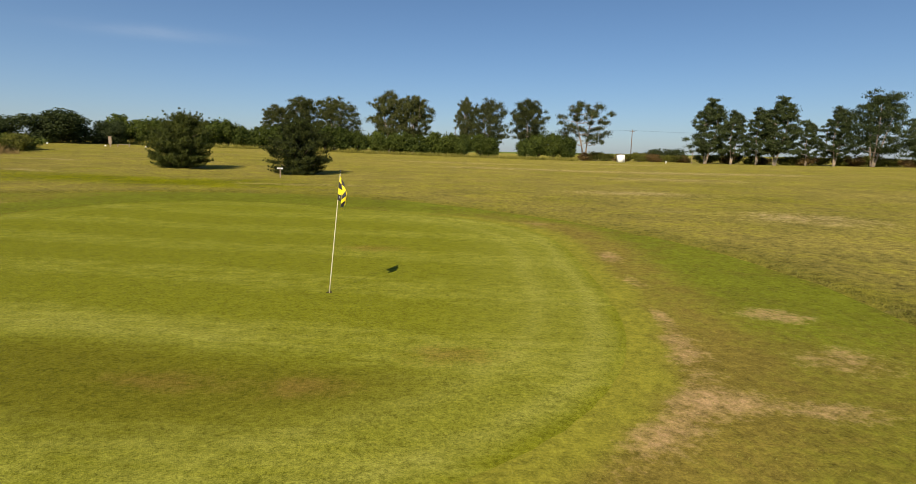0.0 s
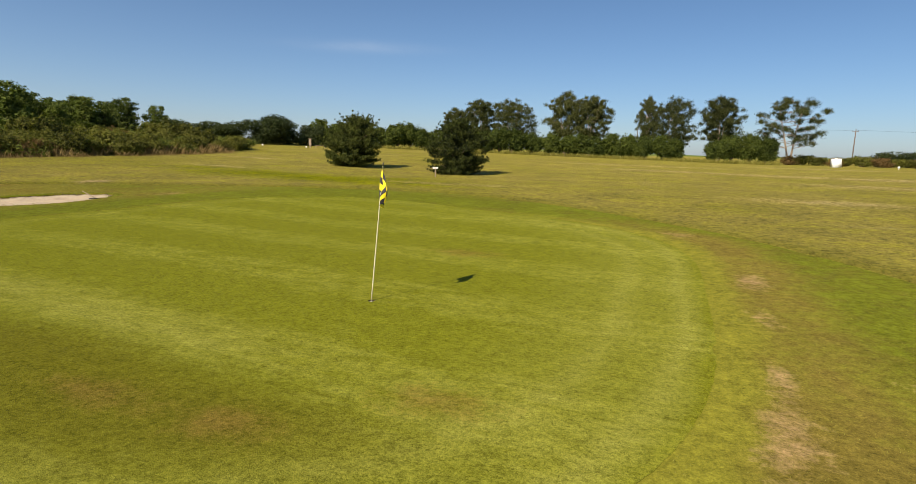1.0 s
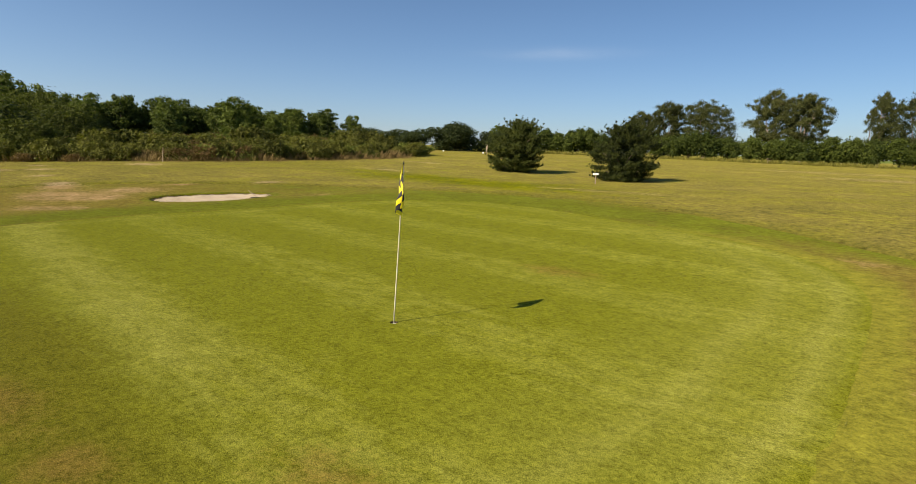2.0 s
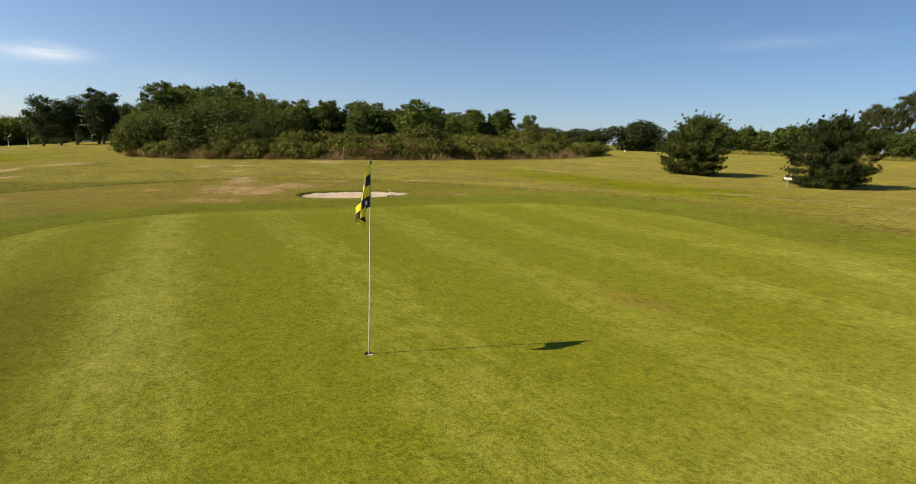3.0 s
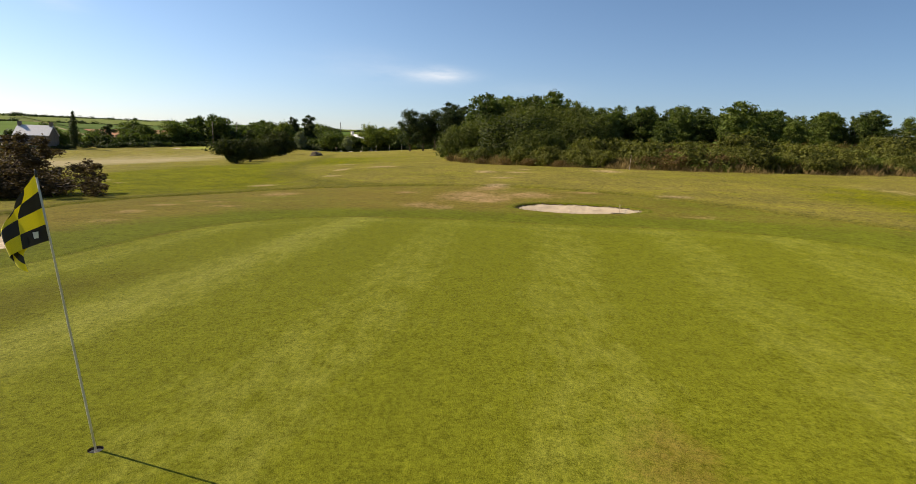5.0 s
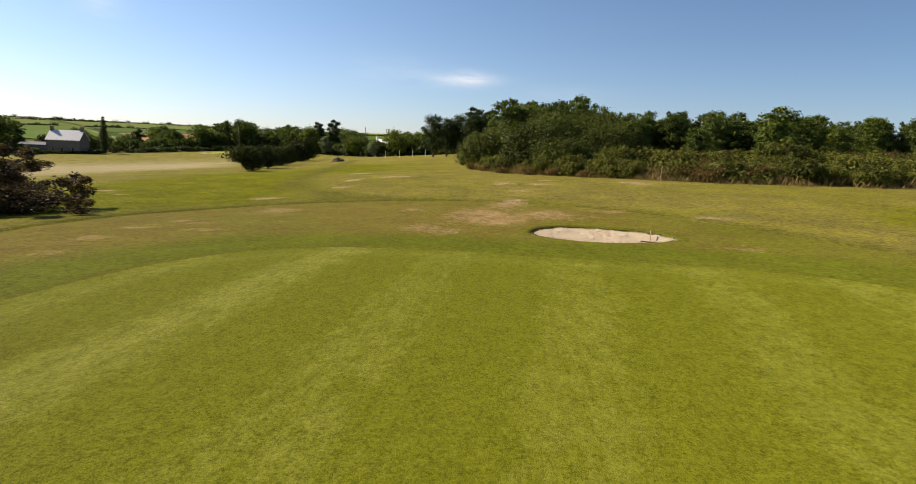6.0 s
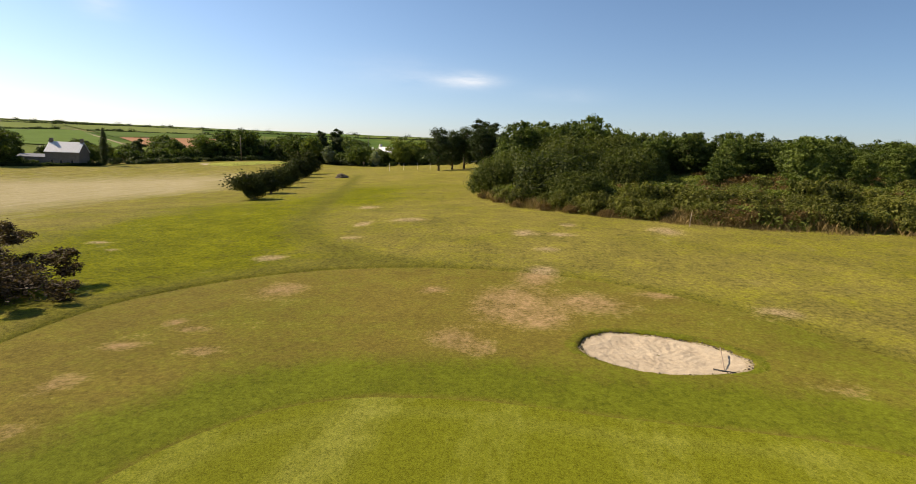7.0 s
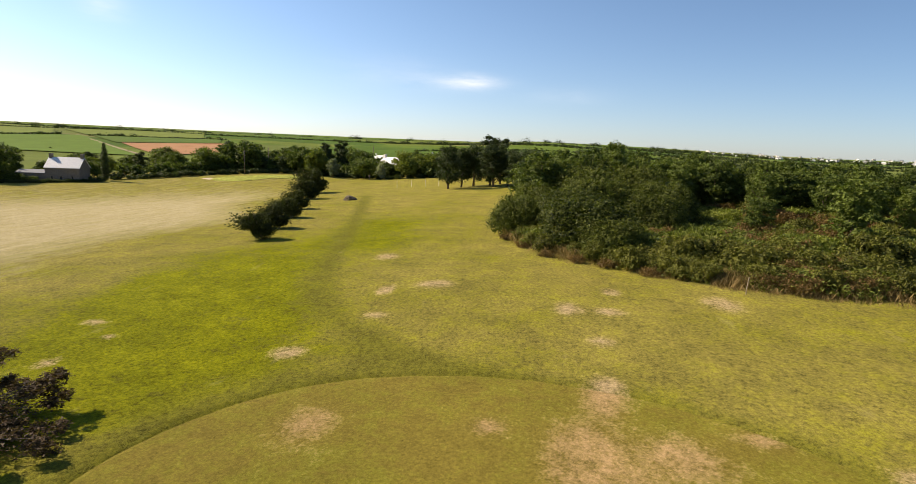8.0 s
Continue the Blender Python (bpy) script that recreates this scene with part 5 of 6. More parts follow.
for k, (x, y, s) in enumerate(((-65.5, -19.6, 1.0), (-73.8, -21.4, 0.95), (-84.5, -24.2, 1.0), (-97.0, -27.8, 1.02), (-118.0, -34.2, 1.3), (-134.0, -38.7, 1.75))):
    ROWT[k % 2].put(x, y, (8, -14, 5, -6, 12, 0)[k], s * 1.04, s * 0.97, group="row of conifers")

# the bush near the second bunker
def make_straggly(name, label, seed, w, h):
    rng = np.random.default_rng(seed)
    root = new(name)
    blobs = [(0, 0, h * 0.13, w * 0.40, w * 0.40, h * 0.16), (0.4, 0.6, h * 0.2, w * 0.3, w * 0.3, h * 0.2), (0, 0, h * 0.34, w * 0.36, w * 0.36, h * 0.34), (0.5, -0.8, h * 0.5, w * 0.28, w * 0.28, h * 0.3)]
    for k in range(40):
        th, q = rng.uniform(0, 6.28), rng.random()
        z = h * (0.1 + 0.86 * q)
        d = w * 0.5 * rng.uniform(0.7, 1.08) * math.sqrt(max(0.05, 1 - (q * 0.93) ** 2))
        x, y = d * math.cos(th), d * math.sin(th)
        for j in range(3):
            r = rng.uniform(0.2, 0.42)
            blobs.append((x + rng.normal() * 0.22, y + rng.normal() * 0.22, z + rng.normal() * 0.24, r, r, r))
        trunk_part(root, [(x * 0.1, y * 0.1, 0.2), (x * 0.6, y * 0.6, z * 0.75), (x, y, z)], [0.05, 0.03, 0.008], M_BARK, "branch", sides=6)
    v, f = leaves(rng, blobs, 46000, 0.10, 0.6, out=0.25)
    leaf_part("crown", v, f, M_THORN, root)
    return tagged(root, label, "shrub")


NEARBUSH = make_straggly("thorn_bush", "dark straggling thorn bush on the rough", 96, 6.8, 4.0)
set_at(NEARBUSH, -22.9, -11.2, 20, 1.26, 0.74)

# trees at the west end
BROADT = [Kind(make_tree("broadleaf_tree", "large rounded broadleaf tree at the fairway's end", M_BROAD, 101 + k, 14.0, 15.5, 1.5, 2600, 0.9, M_BARK, 15, 1.0, 0.6, 0.45, 0.0, (0, 0), 0.05, 5)) for k in range(2)]
LIGHTT = Kind(make_tree("light_tree", "light green leafy tree at the fairway's end", M_LIGHT, 103, 9.5, 12.0, 0.8, 4200, 0.6, M_BARK, 13, 1.0, 0.6, 0.45, 0.0, (0, 0), 0.05, 4))
DARKT = Kind(make_tree("dark_conifer", "dark pointed conifer among the trees", M_DARK, 104, 13.0, 7.0, 0.8, 4200, 0.55, M_BARK, 14, 1.0, 0.4, 0.6, 0.3, (0, 0), 0.1, 4))
SILVER = Kind(make_tree("silver_tree", "small pale silver-leaved tree", M_SILVER, 105, 6.0, 5.0, 0.8, 2600, 0.35, M_BARK, 12, 1.0, 0.6, 0.45, 0.0, (0, 0), 0.0, 3))
WESTP = [Kind(make_tree("fir_tree", "dark spreading fir with visible trunks", M_DARK, 106 + k, 11.0, 8.5, 1.4, 6000, 0.42, M_BARK, 20, 1.0, 0.35, 0.6, 0.3, (0, 0), 0.2, 8)) for k in range(2)]
BROADT[0].put(-200.6, -88.1, 0, 0.95, 0.8)
BROADT[1].put(-189.5, -98.0, 0, 0.62)
BROADT[0].put(-183, -103, 70, 0.5)
BROADT[1].put(-206, -72, 30, 0.6)
LIGHTT.put(-200.3, -63.5, 0, 0.95)
DARKT.put(-213, -64, 0, 0.95)
DARKT.put(-214, -58.5, 50, 1.05)
SILVER.put(-195.8, -55.6, 0, 1.1)
BROADT[1].put(-201, -46.5, 0, 0.62, 0.52)
SILVER.put(-198.4, -39.6, 60, 0.95)
LIGHTT.put(-204.2, -31.6, 80, 1.05, 0.95)
LIGHTT.put(-206, -24, 10, 0.9, 0.85)
BROADT[0].put(-207, -39, 10, 0.5, 0.42)
WESTP[0].put(-140.0, -9.0, 0, 0.92)
WESTP[1].put(-146.4, -6.6, 0, 0.9)
WESTP[0].put(-149.0, -3.8, 70, 1.05, 0.95)
WESTP[1].put(-143.0, 1.5, 210, 1.1, 0.98)
DARKT.put(-151.5, 0.2, 0, 1.15, 0.98)
DARKT.put(-154.5, 2.6, 140, 1.1, 0.92)
WESTP[1].put(-146.0, 4.8, 90, 0.85)
WESTP[0].put(-138.0, 6.8, 120, 0.75)
WESTP[1].put(-130.0, 9.5, 200, 0.7)
for k in range(22):
    x, y = -128 - 3.6 * (k % 8) + prng.uniform(-2, 2), 10 + 5.5 * (k // 3)
    FARLEAFY[k % 2].put(x, y, prng.uniform(0, 360), prng.uniform(0.7, 0.9), group="woods behind the thicket")
WESTBUSH = [Kind(make_shrub("field_hedge_bush", "dense dark bush of the field hedge", M_DARK, 111 + k, 6.5, 3.6, 600, 0.68, 8)) for k in range(2)]
WESTGREEN = Kind(make_shrub("field_hedge_bush", "tall mid-green bush of the field hedge", M_BROAD, 113, 8.0, 6.0, 750, 0.8, 8))
FENCE = ((-140, -130), (-148, -121), (-160, -103.5), (-172, -97), (-186, -90), (-199, -78), (-204, -62), (-200, -48), (-203, -34), (-204, -20), (-190, -8))
for (x0, y0), (x1, y1) in zip(FENCE, FENCE[1:]):
    steps = max(2, int(math.hypot(x1 - x0, y1 - y0) / 3.4))
    for k in range(steps):
        t = k / steps
        s = prng.uniform(0.35, 0.6)
        WESTBUSH[k % 2].put(x0 + (x1 - x0) * t, y0 + (y1 - y0) * t, prng.uniform(0, 360), s * 1.3, s, group="west field hedge")
        if prng.random() < 0.95:
            s = prng.uniform(0.6, 1.15)
            WESTGREEN.put(x0 + (x1 - x0) * t - 7 + prng.uniform(-3, 3), y0 + (y1 - y0) * t - 4 + prng.uniform(-2, 2), prng.uniform(0, 360), s, s * 0.9, group="west field hedge")
for k in range(84):
    az, r = prng.uniform(84, 128), prng.uniform(212, 320)
    x, y = -math.sin(radians(az)) * r, math.cos(radians(az)) * r
    kind = prng.choice([BROADT[0], BROADT[1], LIGHTT, DARKT, BROADT[0]])
    s = prng.uniform(0.5, 0.9)
    kind.put(x, y, prng.uniform(0, 360), s, s * prng.uniform(0.7, 0.95), group="west woods")
COLUMN = make_column("column_cypress", "slim dark ivy-clad column tree", 115, 10.5, 2.6, M_DARK)
set_at(COLUMN, -153.7, -106.4)
BROADT[1].put(-140.0, -127.5, 20, 0.72)
BROADT[0].put(-150.0, -133, 20, 0.66)
BROADT[0].put(-158.0, -118.0, 20, 0.5)
for k in range(18):
    t = k / 17
    s = prng.uniform(0.24, 0.36)
    WESTBUSH[k % 2].put(-137.5 - 13.0 * t, -123.5 + 17.5 * t, prng.uniform(0, 360), s * 1.2, s, group="west field hedge")
for x, y, s in ((-142.5, -123.0, 0.62), (-139.5, -126.0, 0.7), (-144.5, -119.8, 0.4)):
    WESTGREEN.put(x, y, 40 * x, s, s * 0.7, group="west field hedge")
for x, y, k, s, z in ((-214, -78, 0, 0.9, 0.72), (-222, -70, 1, 0.8, 0.7), (-218, -52, 0, 0.72, 0.6), (-226, -34, 1, 0.85, 0.62), (-216, -32, 0, 0.7, 0.55), (-232, -60, 1, 0.95, 0.78), (-212, -94, 0, 0.75, 0.62), (-224, -22, 1, 0.85, 0.66), (-238, -36, 0, 0.95, 0.7)):
    BROADT[k].put(x, y, 31 * x, s, z, group="west woods")


# ---- far woods and hedgerows on the hills ----
def far_woods():
    rng = np.random.default_rng(7)
    blobs = []
    def hedge(az0, r0, az1, r1, gap, h):
        p0, p1 = [Vector((-math.sin(radians(a)) * r, math.cos(radians(a)) * r)) for a, r in ((az0, r0), (az1, r1))]
        n = int((p1 - p0).length / gap)
        for k in range(n):
            q = p0.lerp(p1, (k + rng.random()) / n)
            s = h * rng.uniform(0.6, 1.2) * (2.2 if rng.random() < 0.06 else 1)
            blobs.append((q.x, q.y, ground_z(q.x, q.y) + s * 0.35, s * 1.1, s * 1.1, s * 0.75))
    for az0, r0, az1, r1 in ((136, 540, 124, 498), (135, 738, 130.2, 792), (136, 925, 119, 1045), (128.3, 782, 117.5, 800), (124, 500, 117, 552), (117.4, 556, 117.4, 720), (142, 1190, 56, 1240), (100, 700, 62, 800), (92, 470, 70, 520)):
        hedge(az0, r0, az1, r1, 1.7, 2.0)
    for az0, r0, az1, r1 in ((108, 330, 86, 340), (104, 380, 80, 400), (98, 450, 62, 470), (92, 560, 60, 620), (100, 900, 56, 980), (140, 1850, 52, 1900), (84, 700, 54, 720), (80, 1100, 52, 1120), (76, 1420, 52, 1380), (75, 1600, 52, 1650), (75, 2050, 52, 2150)):
        hedge(az0, r0, az1, r1, 4, 5.4 if r0 < 600 else 4.2)
    v, f = leaves(rng, blobs, 120000, 1.8, 0.7, inner=0.1, out=0.8)
    ob = leaf_part("far_woods", v, f, M_DARK, None)
    tagged(ob, "hedgerows and woods on the far hills", "woods", kind="stuff")


far_woods()


def hill_field(label, material, corners, steps=14):
    """A field on the far hillside that lies on the land; corners as bearing (left of north) and distance, in turn."""
    p = [Vector((-math.sin(radians(a)) * r, math.cos(radians(a)) * r)) for a, r in corners]
    verts = []
    for j in range(steps + 1):
        for i in range(steps + 1):
            q = p[0].lerp(p[1], i / steps).lerp(p[3].lerp(p[2], i / steps), j / steps)
            verts.append((q.x, q.y, ground_z(q.x, q.y) + 0.8))
    n = steps + 1
    faces = [(j * n + i, (j + 1) * n + i, (j + 1) * n + i + 1, j * n + i + 1) for j in range(steps) for i in range(steps)]
    tagged(piece("field", verts, faces, material, soft=True), label, "field", kind="structure")


def field_soil(name, colour):
    m = plain(name, colour, 0.95, 0, 0.15, 0.05, 0.0, 0.01)
    m.node_tree.nodes["Principled BSDF"].inputs["Specular IOR Level"].default_value = 0.02
    return m


M_HAY = field_soil("hay_grass", (0.128, 0.158, 0.042))
hill_field("reddish brown ploughed field on the far hillside", field_soil("ploughed_soil", (0.29, 0.165, 0.090)), ((125.8, 664), (117.7, 712), (117.6, 560), (122.8, 512)))
hill_field("large smooth green pasture on the far hillside", field_soil("pasture_grass", (0.092, 0.140, 0.030)), ((136, 722), (128.8, 782), (124.2, 500), (136, 545)))
hill_field("green meadow strip above the ploughed field", field_soil("meadow_grass", (0.080, 0.120, 0.030)), ((128.0, 778), (118, 796), (118, 722), (126.2, 672)))
hill_field("light green hayfield under the hill's crest", M_HAY, ((130.2, 925), (119.5, 1040), (119.5, 808), (128.4, 792)))
hill_field("light green hayfield beyond the large pasture", M_HAY, ((136, 918), (130.7, 918), (130.7, 800), (136, 738)))
hill_field("pale farm track between two fields", field_soil("track_gravel", (0.24, 0.205, 0.13)), ((129.2, 786), (128.9, 786), (123.7, 503), (124.1, 503)))


# ---- buildings ----
def gable_house(name, label, length, depth, wall_h, rise, wall_mat, roof_mat, windows, chimneys=2, overhang=0.25):
    """A house with a pitched roof; x runs along the ridge, the front faces -y."""
    root = new(name)
    a, b = length / 2, depth / 2
    walls = ([(-a, -b, -1), (a, -b, -1), (a, b, -1), (-a, b, -1), (-a, -b, wall_h), (a, -b, wall_h), (a, b, wall_h), (-a, b, wall_h), (-a, 0, wall_h + rise), (a, 0, wall_h + rise)],
             [(0, 1, 5, 4), (2, 3, 7, 6), (1, 2, 6, 9, 5), (3, 0, 4, 8, 7), (3, 2, 1, 0), (4, 5, 9, 8), (6, 7, 8, 9)])
    piece("wall", *walls, wall_mat, root)
    o, t = overhang, 0.16
    k = rise / b
    for side in (-1, 1):
        y0, z0 = side * (b + o), wall_h - o * k + 0.05
        z1 = wall_h + rise + 0.05
        v = [(-a - o, y0, z0), (a + o, y0, z0), (a + o, 0, z1), (-a - o, 0, z1)]
        v += [(x, y, z + t) for x, y, z in v]
        piece("roof", v, [(0, 3, 2, 1), (4, 5, 6, 7), (0, 1, 5, 4), (1, 2, 6, 5), (2, 3, 7, 6), (3, 0, 4, 7)], roof_mat, root)
    for c in range(chimneys):
        x = (-a + 0.45) if c == 0 else (a - 0.45)
        chim = piece("chimney", *join(box(x - 0.45, -0.5, wall_h + rise - 0.9, x + 0.45, 0.5, wall_h + rise + 1.2), box(x - 0.52, -0.57, wall_h + rise + 1.2, x + 0.52, 0.57, wall_h + rise + 1.36)), wall_mat, root)
    for x, z, w, h in windows:
        win = piece("window", *join(box(x - w / 2 - 0.1, -b - 0.05, z - 0.1, x - w / 2, -b + 0.1, z + h + 0.1), box(x + w / 2, -b - 0.05, z - 0.1, x + w / 2 + 0.1, -b + 0.1, z + h + 0.1), box(x - w / 2, -b - 0.05, z + h, x + w / 2, -b + 0.1, z + h + 0.1), box(x - w / 2, -b - 0.05, z - 0.1, x + w / 2, -b + 0.1, z)), M_WOOD if wall_mat is M_STONE else M_WHITE, root)
        piece("pane", *box(x - w / 2, -b - 0.012, z, x + w / 2, -b + 0.02, z + h), M_GLASS, win)
    return tagged(root, label, "house")


FARM = gable_house("farmhouse", "old granite farmhouse with a slate roof pale from sun glare and two chimneys", 10.4, 7.5, 4.6, 3.2, M_STONE, M_GLARESLATE, ((-3.2, 0.9, 0.6, 1.0), (-0.4, 0.0, 0.8, 1.8), (3.0, 0.9, 0.6, 1.0)))
FARM.matrix_basis = pose(-150.2, -114.6, ground_z(-150.2, -114.6) - 0.1, 0, 0, 105.5) @ Matrix.Diagonal((0.81, 0.81, 0.81, 1))
sky_light = piece("skylight", *box(-0.4, -2.35, 0, 0.4, -1.5, 0.1), M_GLASS, FARM)
sky_light.matrix_basis = pose(0, 0, 5.85) @ pose(0, 0, 0, 0, 0, 0)
ANNEX = gable_house("stone_barn", "low old granite barn joined to the farmhouse", 9.0, 6.0, 2.6, 0.9, M_STONE, M_DARKSLATE, ((1.5, 0.5, 0.8, 1.0),), 0)
ANNEX.matrix_basis = pose(-148.0, -122.2, ground_z(-148, -122) , 0, 0, 105.5) @ Matrix.Diagonal((0.8, 0.8, 0.8, 1))

WHITE = gable_house("white_house", "white rendered house with a dark slate roof", 11, 8, 4.2, 3.4, M_RENDER, M_DARKSLATE, ((-3, 1, 1, 1.3), (0, 0.1, 1.1, 2.1), (3, 1, 1, 1.3)), 2)
PLAIN_HOUSE = gable_house("white_house", "plain white village house with a grey roof", 11, 8, 4.0, 3.2, M_RENDER, M_GLARESLATE, ((-2.5, 1, 1, 1.3), (2.5, 1, 1, 1.3)), 1)
homes = [Kind(WHITE), Kind(PLAIN_HOUSE)]
homes[1].put(-249.4, -47.0, 53, 1.05, sink=0.0, label="white gabled house among the trees", group="hamlet behind the fairway")
for k, (x, y, turn) in enumerate(((-300, -78, 130), (-345, -56, 60), (-352, -96, 80), (-372, -82, 150), (-338, -86, 20), (-410, -60, 75), (-425, -48, 110), (-440, -100, 60), (-455, -62, 10), (-300, -10, 90), (-480, -30, 120))):
    homes[k % 2].put(x, y, turn, 1.0, sink=0.0, group="hamlet behind the fairway")
vrng = random.Random(77)
for k in range(110):
    az = vrng.uniform(54, 73) if k % 3 else vrng.gauss(60, 3)
    r = vrng.uniform(1350, 2700)
    if 53 < az < 74:
        homes[k % 2].put(-math.sin(radians(az)) * r, math.cos(radians(az)) * r, vrng.uniform(0, 360), vrng.uniform(0.5, 0.85), sink=0.0, group="far village")


# ---- posts, signs and markers ----
def utility_pole(name, x, y, h, arm=0.0):
    root = base(name, x, y)
    piece("pole", *tube([(0, 0, -0.4), (0.02, 0, h * 0.5), (0.05, 0, h)], [0.15, 0.13, 0.10], 10), M_POLE, root, soft=True)
    piece("crossarm", *box(-0.7, -0.05, h - 0.55, 0.7, 0.05, h - 0.45), M_POLE, root)
    for dx in (-0.6, 0.0, 0.6):
        piece("insulator", *tube([(dx, 0, h - 0.45), (dx, 0, h - 0.32), (dx, 0, h - 0.25)], [0.03, 0.05, 0.02], 8), M_GLASS, root)
    return tagged(root, "dark wooden utility pole with a crossarm", "utility pole")


utility_pole("utility_pole", 37.2, 165.1, 8.6)
utility_pole("utility_pole", 83.0, 152.0, 8.2)
utility_pole("utility_pole", -14.0, 176.0, 8.6)
utility_pole("utility_pole", -186.5, -82.5, 8.0)
utility_pole("utility_pole", -208.0, -84.0, 9.0)
utility_pole("utility_pole", -235.0, -52.0, 12.0)


def wire(p0, p1, sag):
    pts = [Vector(p0).lerp(Vector(p1), t) - Vector((0, 0, sag * 4 * t * (1 - t))) for t in np.linspace(0, 1, 15)]
    ob = piece("power_line", *tube(pts, [0.018] * 15, 5), M_RUBBER)
    tagged(ob, "thin dark power line strung between wooden poles", "power line")


wire((37.2, 165.1, ground_z(37.2, 165.1) + 8.4), (83.0, 152.0, ground_z(83, 152) + 8.0), 0.7)
wire((-14.0, 176.0, ground_z(-14, 176) + 8.4), (37.2, 165.1, ground_z(37.2, 165.1) + 8.4), 0.7)


def build_sign():
    root = base("course_sign", -14.55, 37.7, None, 8)
    piece("post", *box(-0.03, -0.03, -0.2, 0.03, 0.03, 0.72), M_WOOD, root)
    piece("plate", *box(-0.19, -0.05, 0.69, 0.19, -0.03, 0.785), M_WHITE, root, "small white sign plate")
    for k, w in enumerate((0.30, 0.22)):
        piece("lettering", *box(-w / 2, -0.054, 0.750 - 0.035 * k, w / 2, -0.0505, 0.764 - 0.035 * k), M_RUBBER, root, "dark line of illegible lettering")
    tagged(root, "small white sign on a thin wooden post", "sign")


build_sign()


def build_tee_corner():
    root = base("tee_board", -57.6, 80.3, None, 38)
    piece("post", *box(-0.10, -0.08, -0.3, 0.10, 0.08, 0.5), M_WOOD, root)
    piece("board", *box(-0.20, -0.05, 0.45, 0.20, 0.05, 1.5), M_PALEBARK, root, "tall pale board")
    piece("cap", *box(-0.24, -0.09, 1.5, 0.24, 0.09, 1.58), M_WOOD, root)
    tagged(root, "tall pale hole board on a wooden post", "sign")
    bench = base("wooden_bench", -56.3, 81.4, None, 38)
    piece("seat", *box(-0.9, -0.2, 0.40, 0.9, 0.2, 0.47), M_WOOD, bench)
    for x in (-0.75, 0.75):
        piece("leg", *box(x - 0.06, -0.17, -0.1, x + 0.06, 0.17, 0.40), M_WOOD, bench)
    tagged(bench, "low weathered wooden bench beside the hole board", "bench")
    marker = None
    for x, y in ((-66.5, 79.0), (-58.6, 80.6), (-54.6, 84.2), (-52.6, 85.6)):
        if marker is None:
            marker = base("tee_marker", x, y)
            piece("ball", *tube([(0, 0, -0.02), (0, 0, 0.06), (0, 0, 0.16), (0, 0, 0.24), (0, 0, 0.28)], [0.06, 0.13, 0.16, 0.11, 0.03], 12), M_WHITE, marker, soft=True)
            tagged(marker, "rounded white tee marker on the grass", "tee marker", group="tee markers")
        else:
            copy_thing(marker, pose(x, y, ground_z(x, y)))


build_tee_corner()


def build_far_objects():
    tank = base("white_tank", 24.7, 116.6, None, 12)
    bm = bmesh.new()
    bmesh.ops.create_cube(bm, size=1.0, matrix=pose(0, 0, 0.78, 0, -4, 0) @ Matrix.Diagonal((1.35, 1.15, 1.55, 1)))
    bmesh.ops.bevel(bm, geom=list(bm.edges), offset=0.07, segments=3, affect="EDGES")
    part("sack", bm, M_WHITE, tank, soft=True)
    part_bm = bmesh.new()
    bmesh.ops.create_cone(part_bm, cap_ends=True, segments=14, radius1=0.2, radius2=0.14, depth=0.12, matrix=pose(-0.05, 0, 1.58))
    part("cap", part_bm, M_WHITE, tank)
    tagged(tank, "bulky white plastic tank at the field edge", "tank")
    post = base("marker_post", 32.6, 112.7)
    piece("post", *tube([(0, 0, -0.1), (0, 0, 0.35)], [0.07, 0.06], 8), M_WHITE, post)
    piece("cap", *tube([(0, 0, 0.34), (0, 0, 0.45), (0, 0, 0.62)], [0.18, 0.18, 0.03], 10), M_WHITE, post)
    tagged(post, "short white marker post with a pointed cap", "marker post")
    thin = base("fence_stake", 38.2, 115.0)
    piece("stake", *tube([(0, 0, -0.1), (0.02, 0, 1.2), (0.03, 0, 2.3)], [0.05, 0.05, 0.04], 7), M_WOOD, thin)
    tagged(thin, "thin wooden stake in the field edge", "stake")
    stick = None
    for x, y in ((-150.5, -23.5), (-152.0, -20.0), (-153.0, -16.6), (-153.5, -13.2)):
        if stick is None:
            stick = base("practice_pole", x, y)
            piece("pole", *tube([(0, 0, -0.1), (0, 0, 1.0), (0, 0, 1.9)], [0.045, 0.045, 0.04], 7), M_RENDER, stick)
            tagged(stick, "thin pale pole standing on the fairway", "pole", group="pale poles")
        else:
            copy_thing(stick, pose(x, y, ground_z(x, y)))
    dark = base("ball_washer", -196.0, -43.0)
    piece("post", *tube([(0, 0, -0.1), (0, 0, 1.0)], [0.12, 0.1], 8), M_POLE, dark)
    piece("head", *tube([(0, 0, 1.0), (0, 0, 1.2), (0, 0, 1.6), (0, 0, 1.7)], [0.2, 0.3, 0.3, 0.12], 10), M_POLE, dark)
    tagged(dark, "dark post with a thick head beside the trees", "post")
    stake = base("fence_stake", -45.6, 22.6)
    piece("stake", *tube([(0, 0, -0.1), (0.03, 0.02, 0.6), (0.10, 0.05, 1.25)], [0.03, 0.03, 0.025], 7), M_PALEBARK, stake)
    tagged(stake, "slanting pale stake at the thicket's edge", "stake")


build_far_objects()


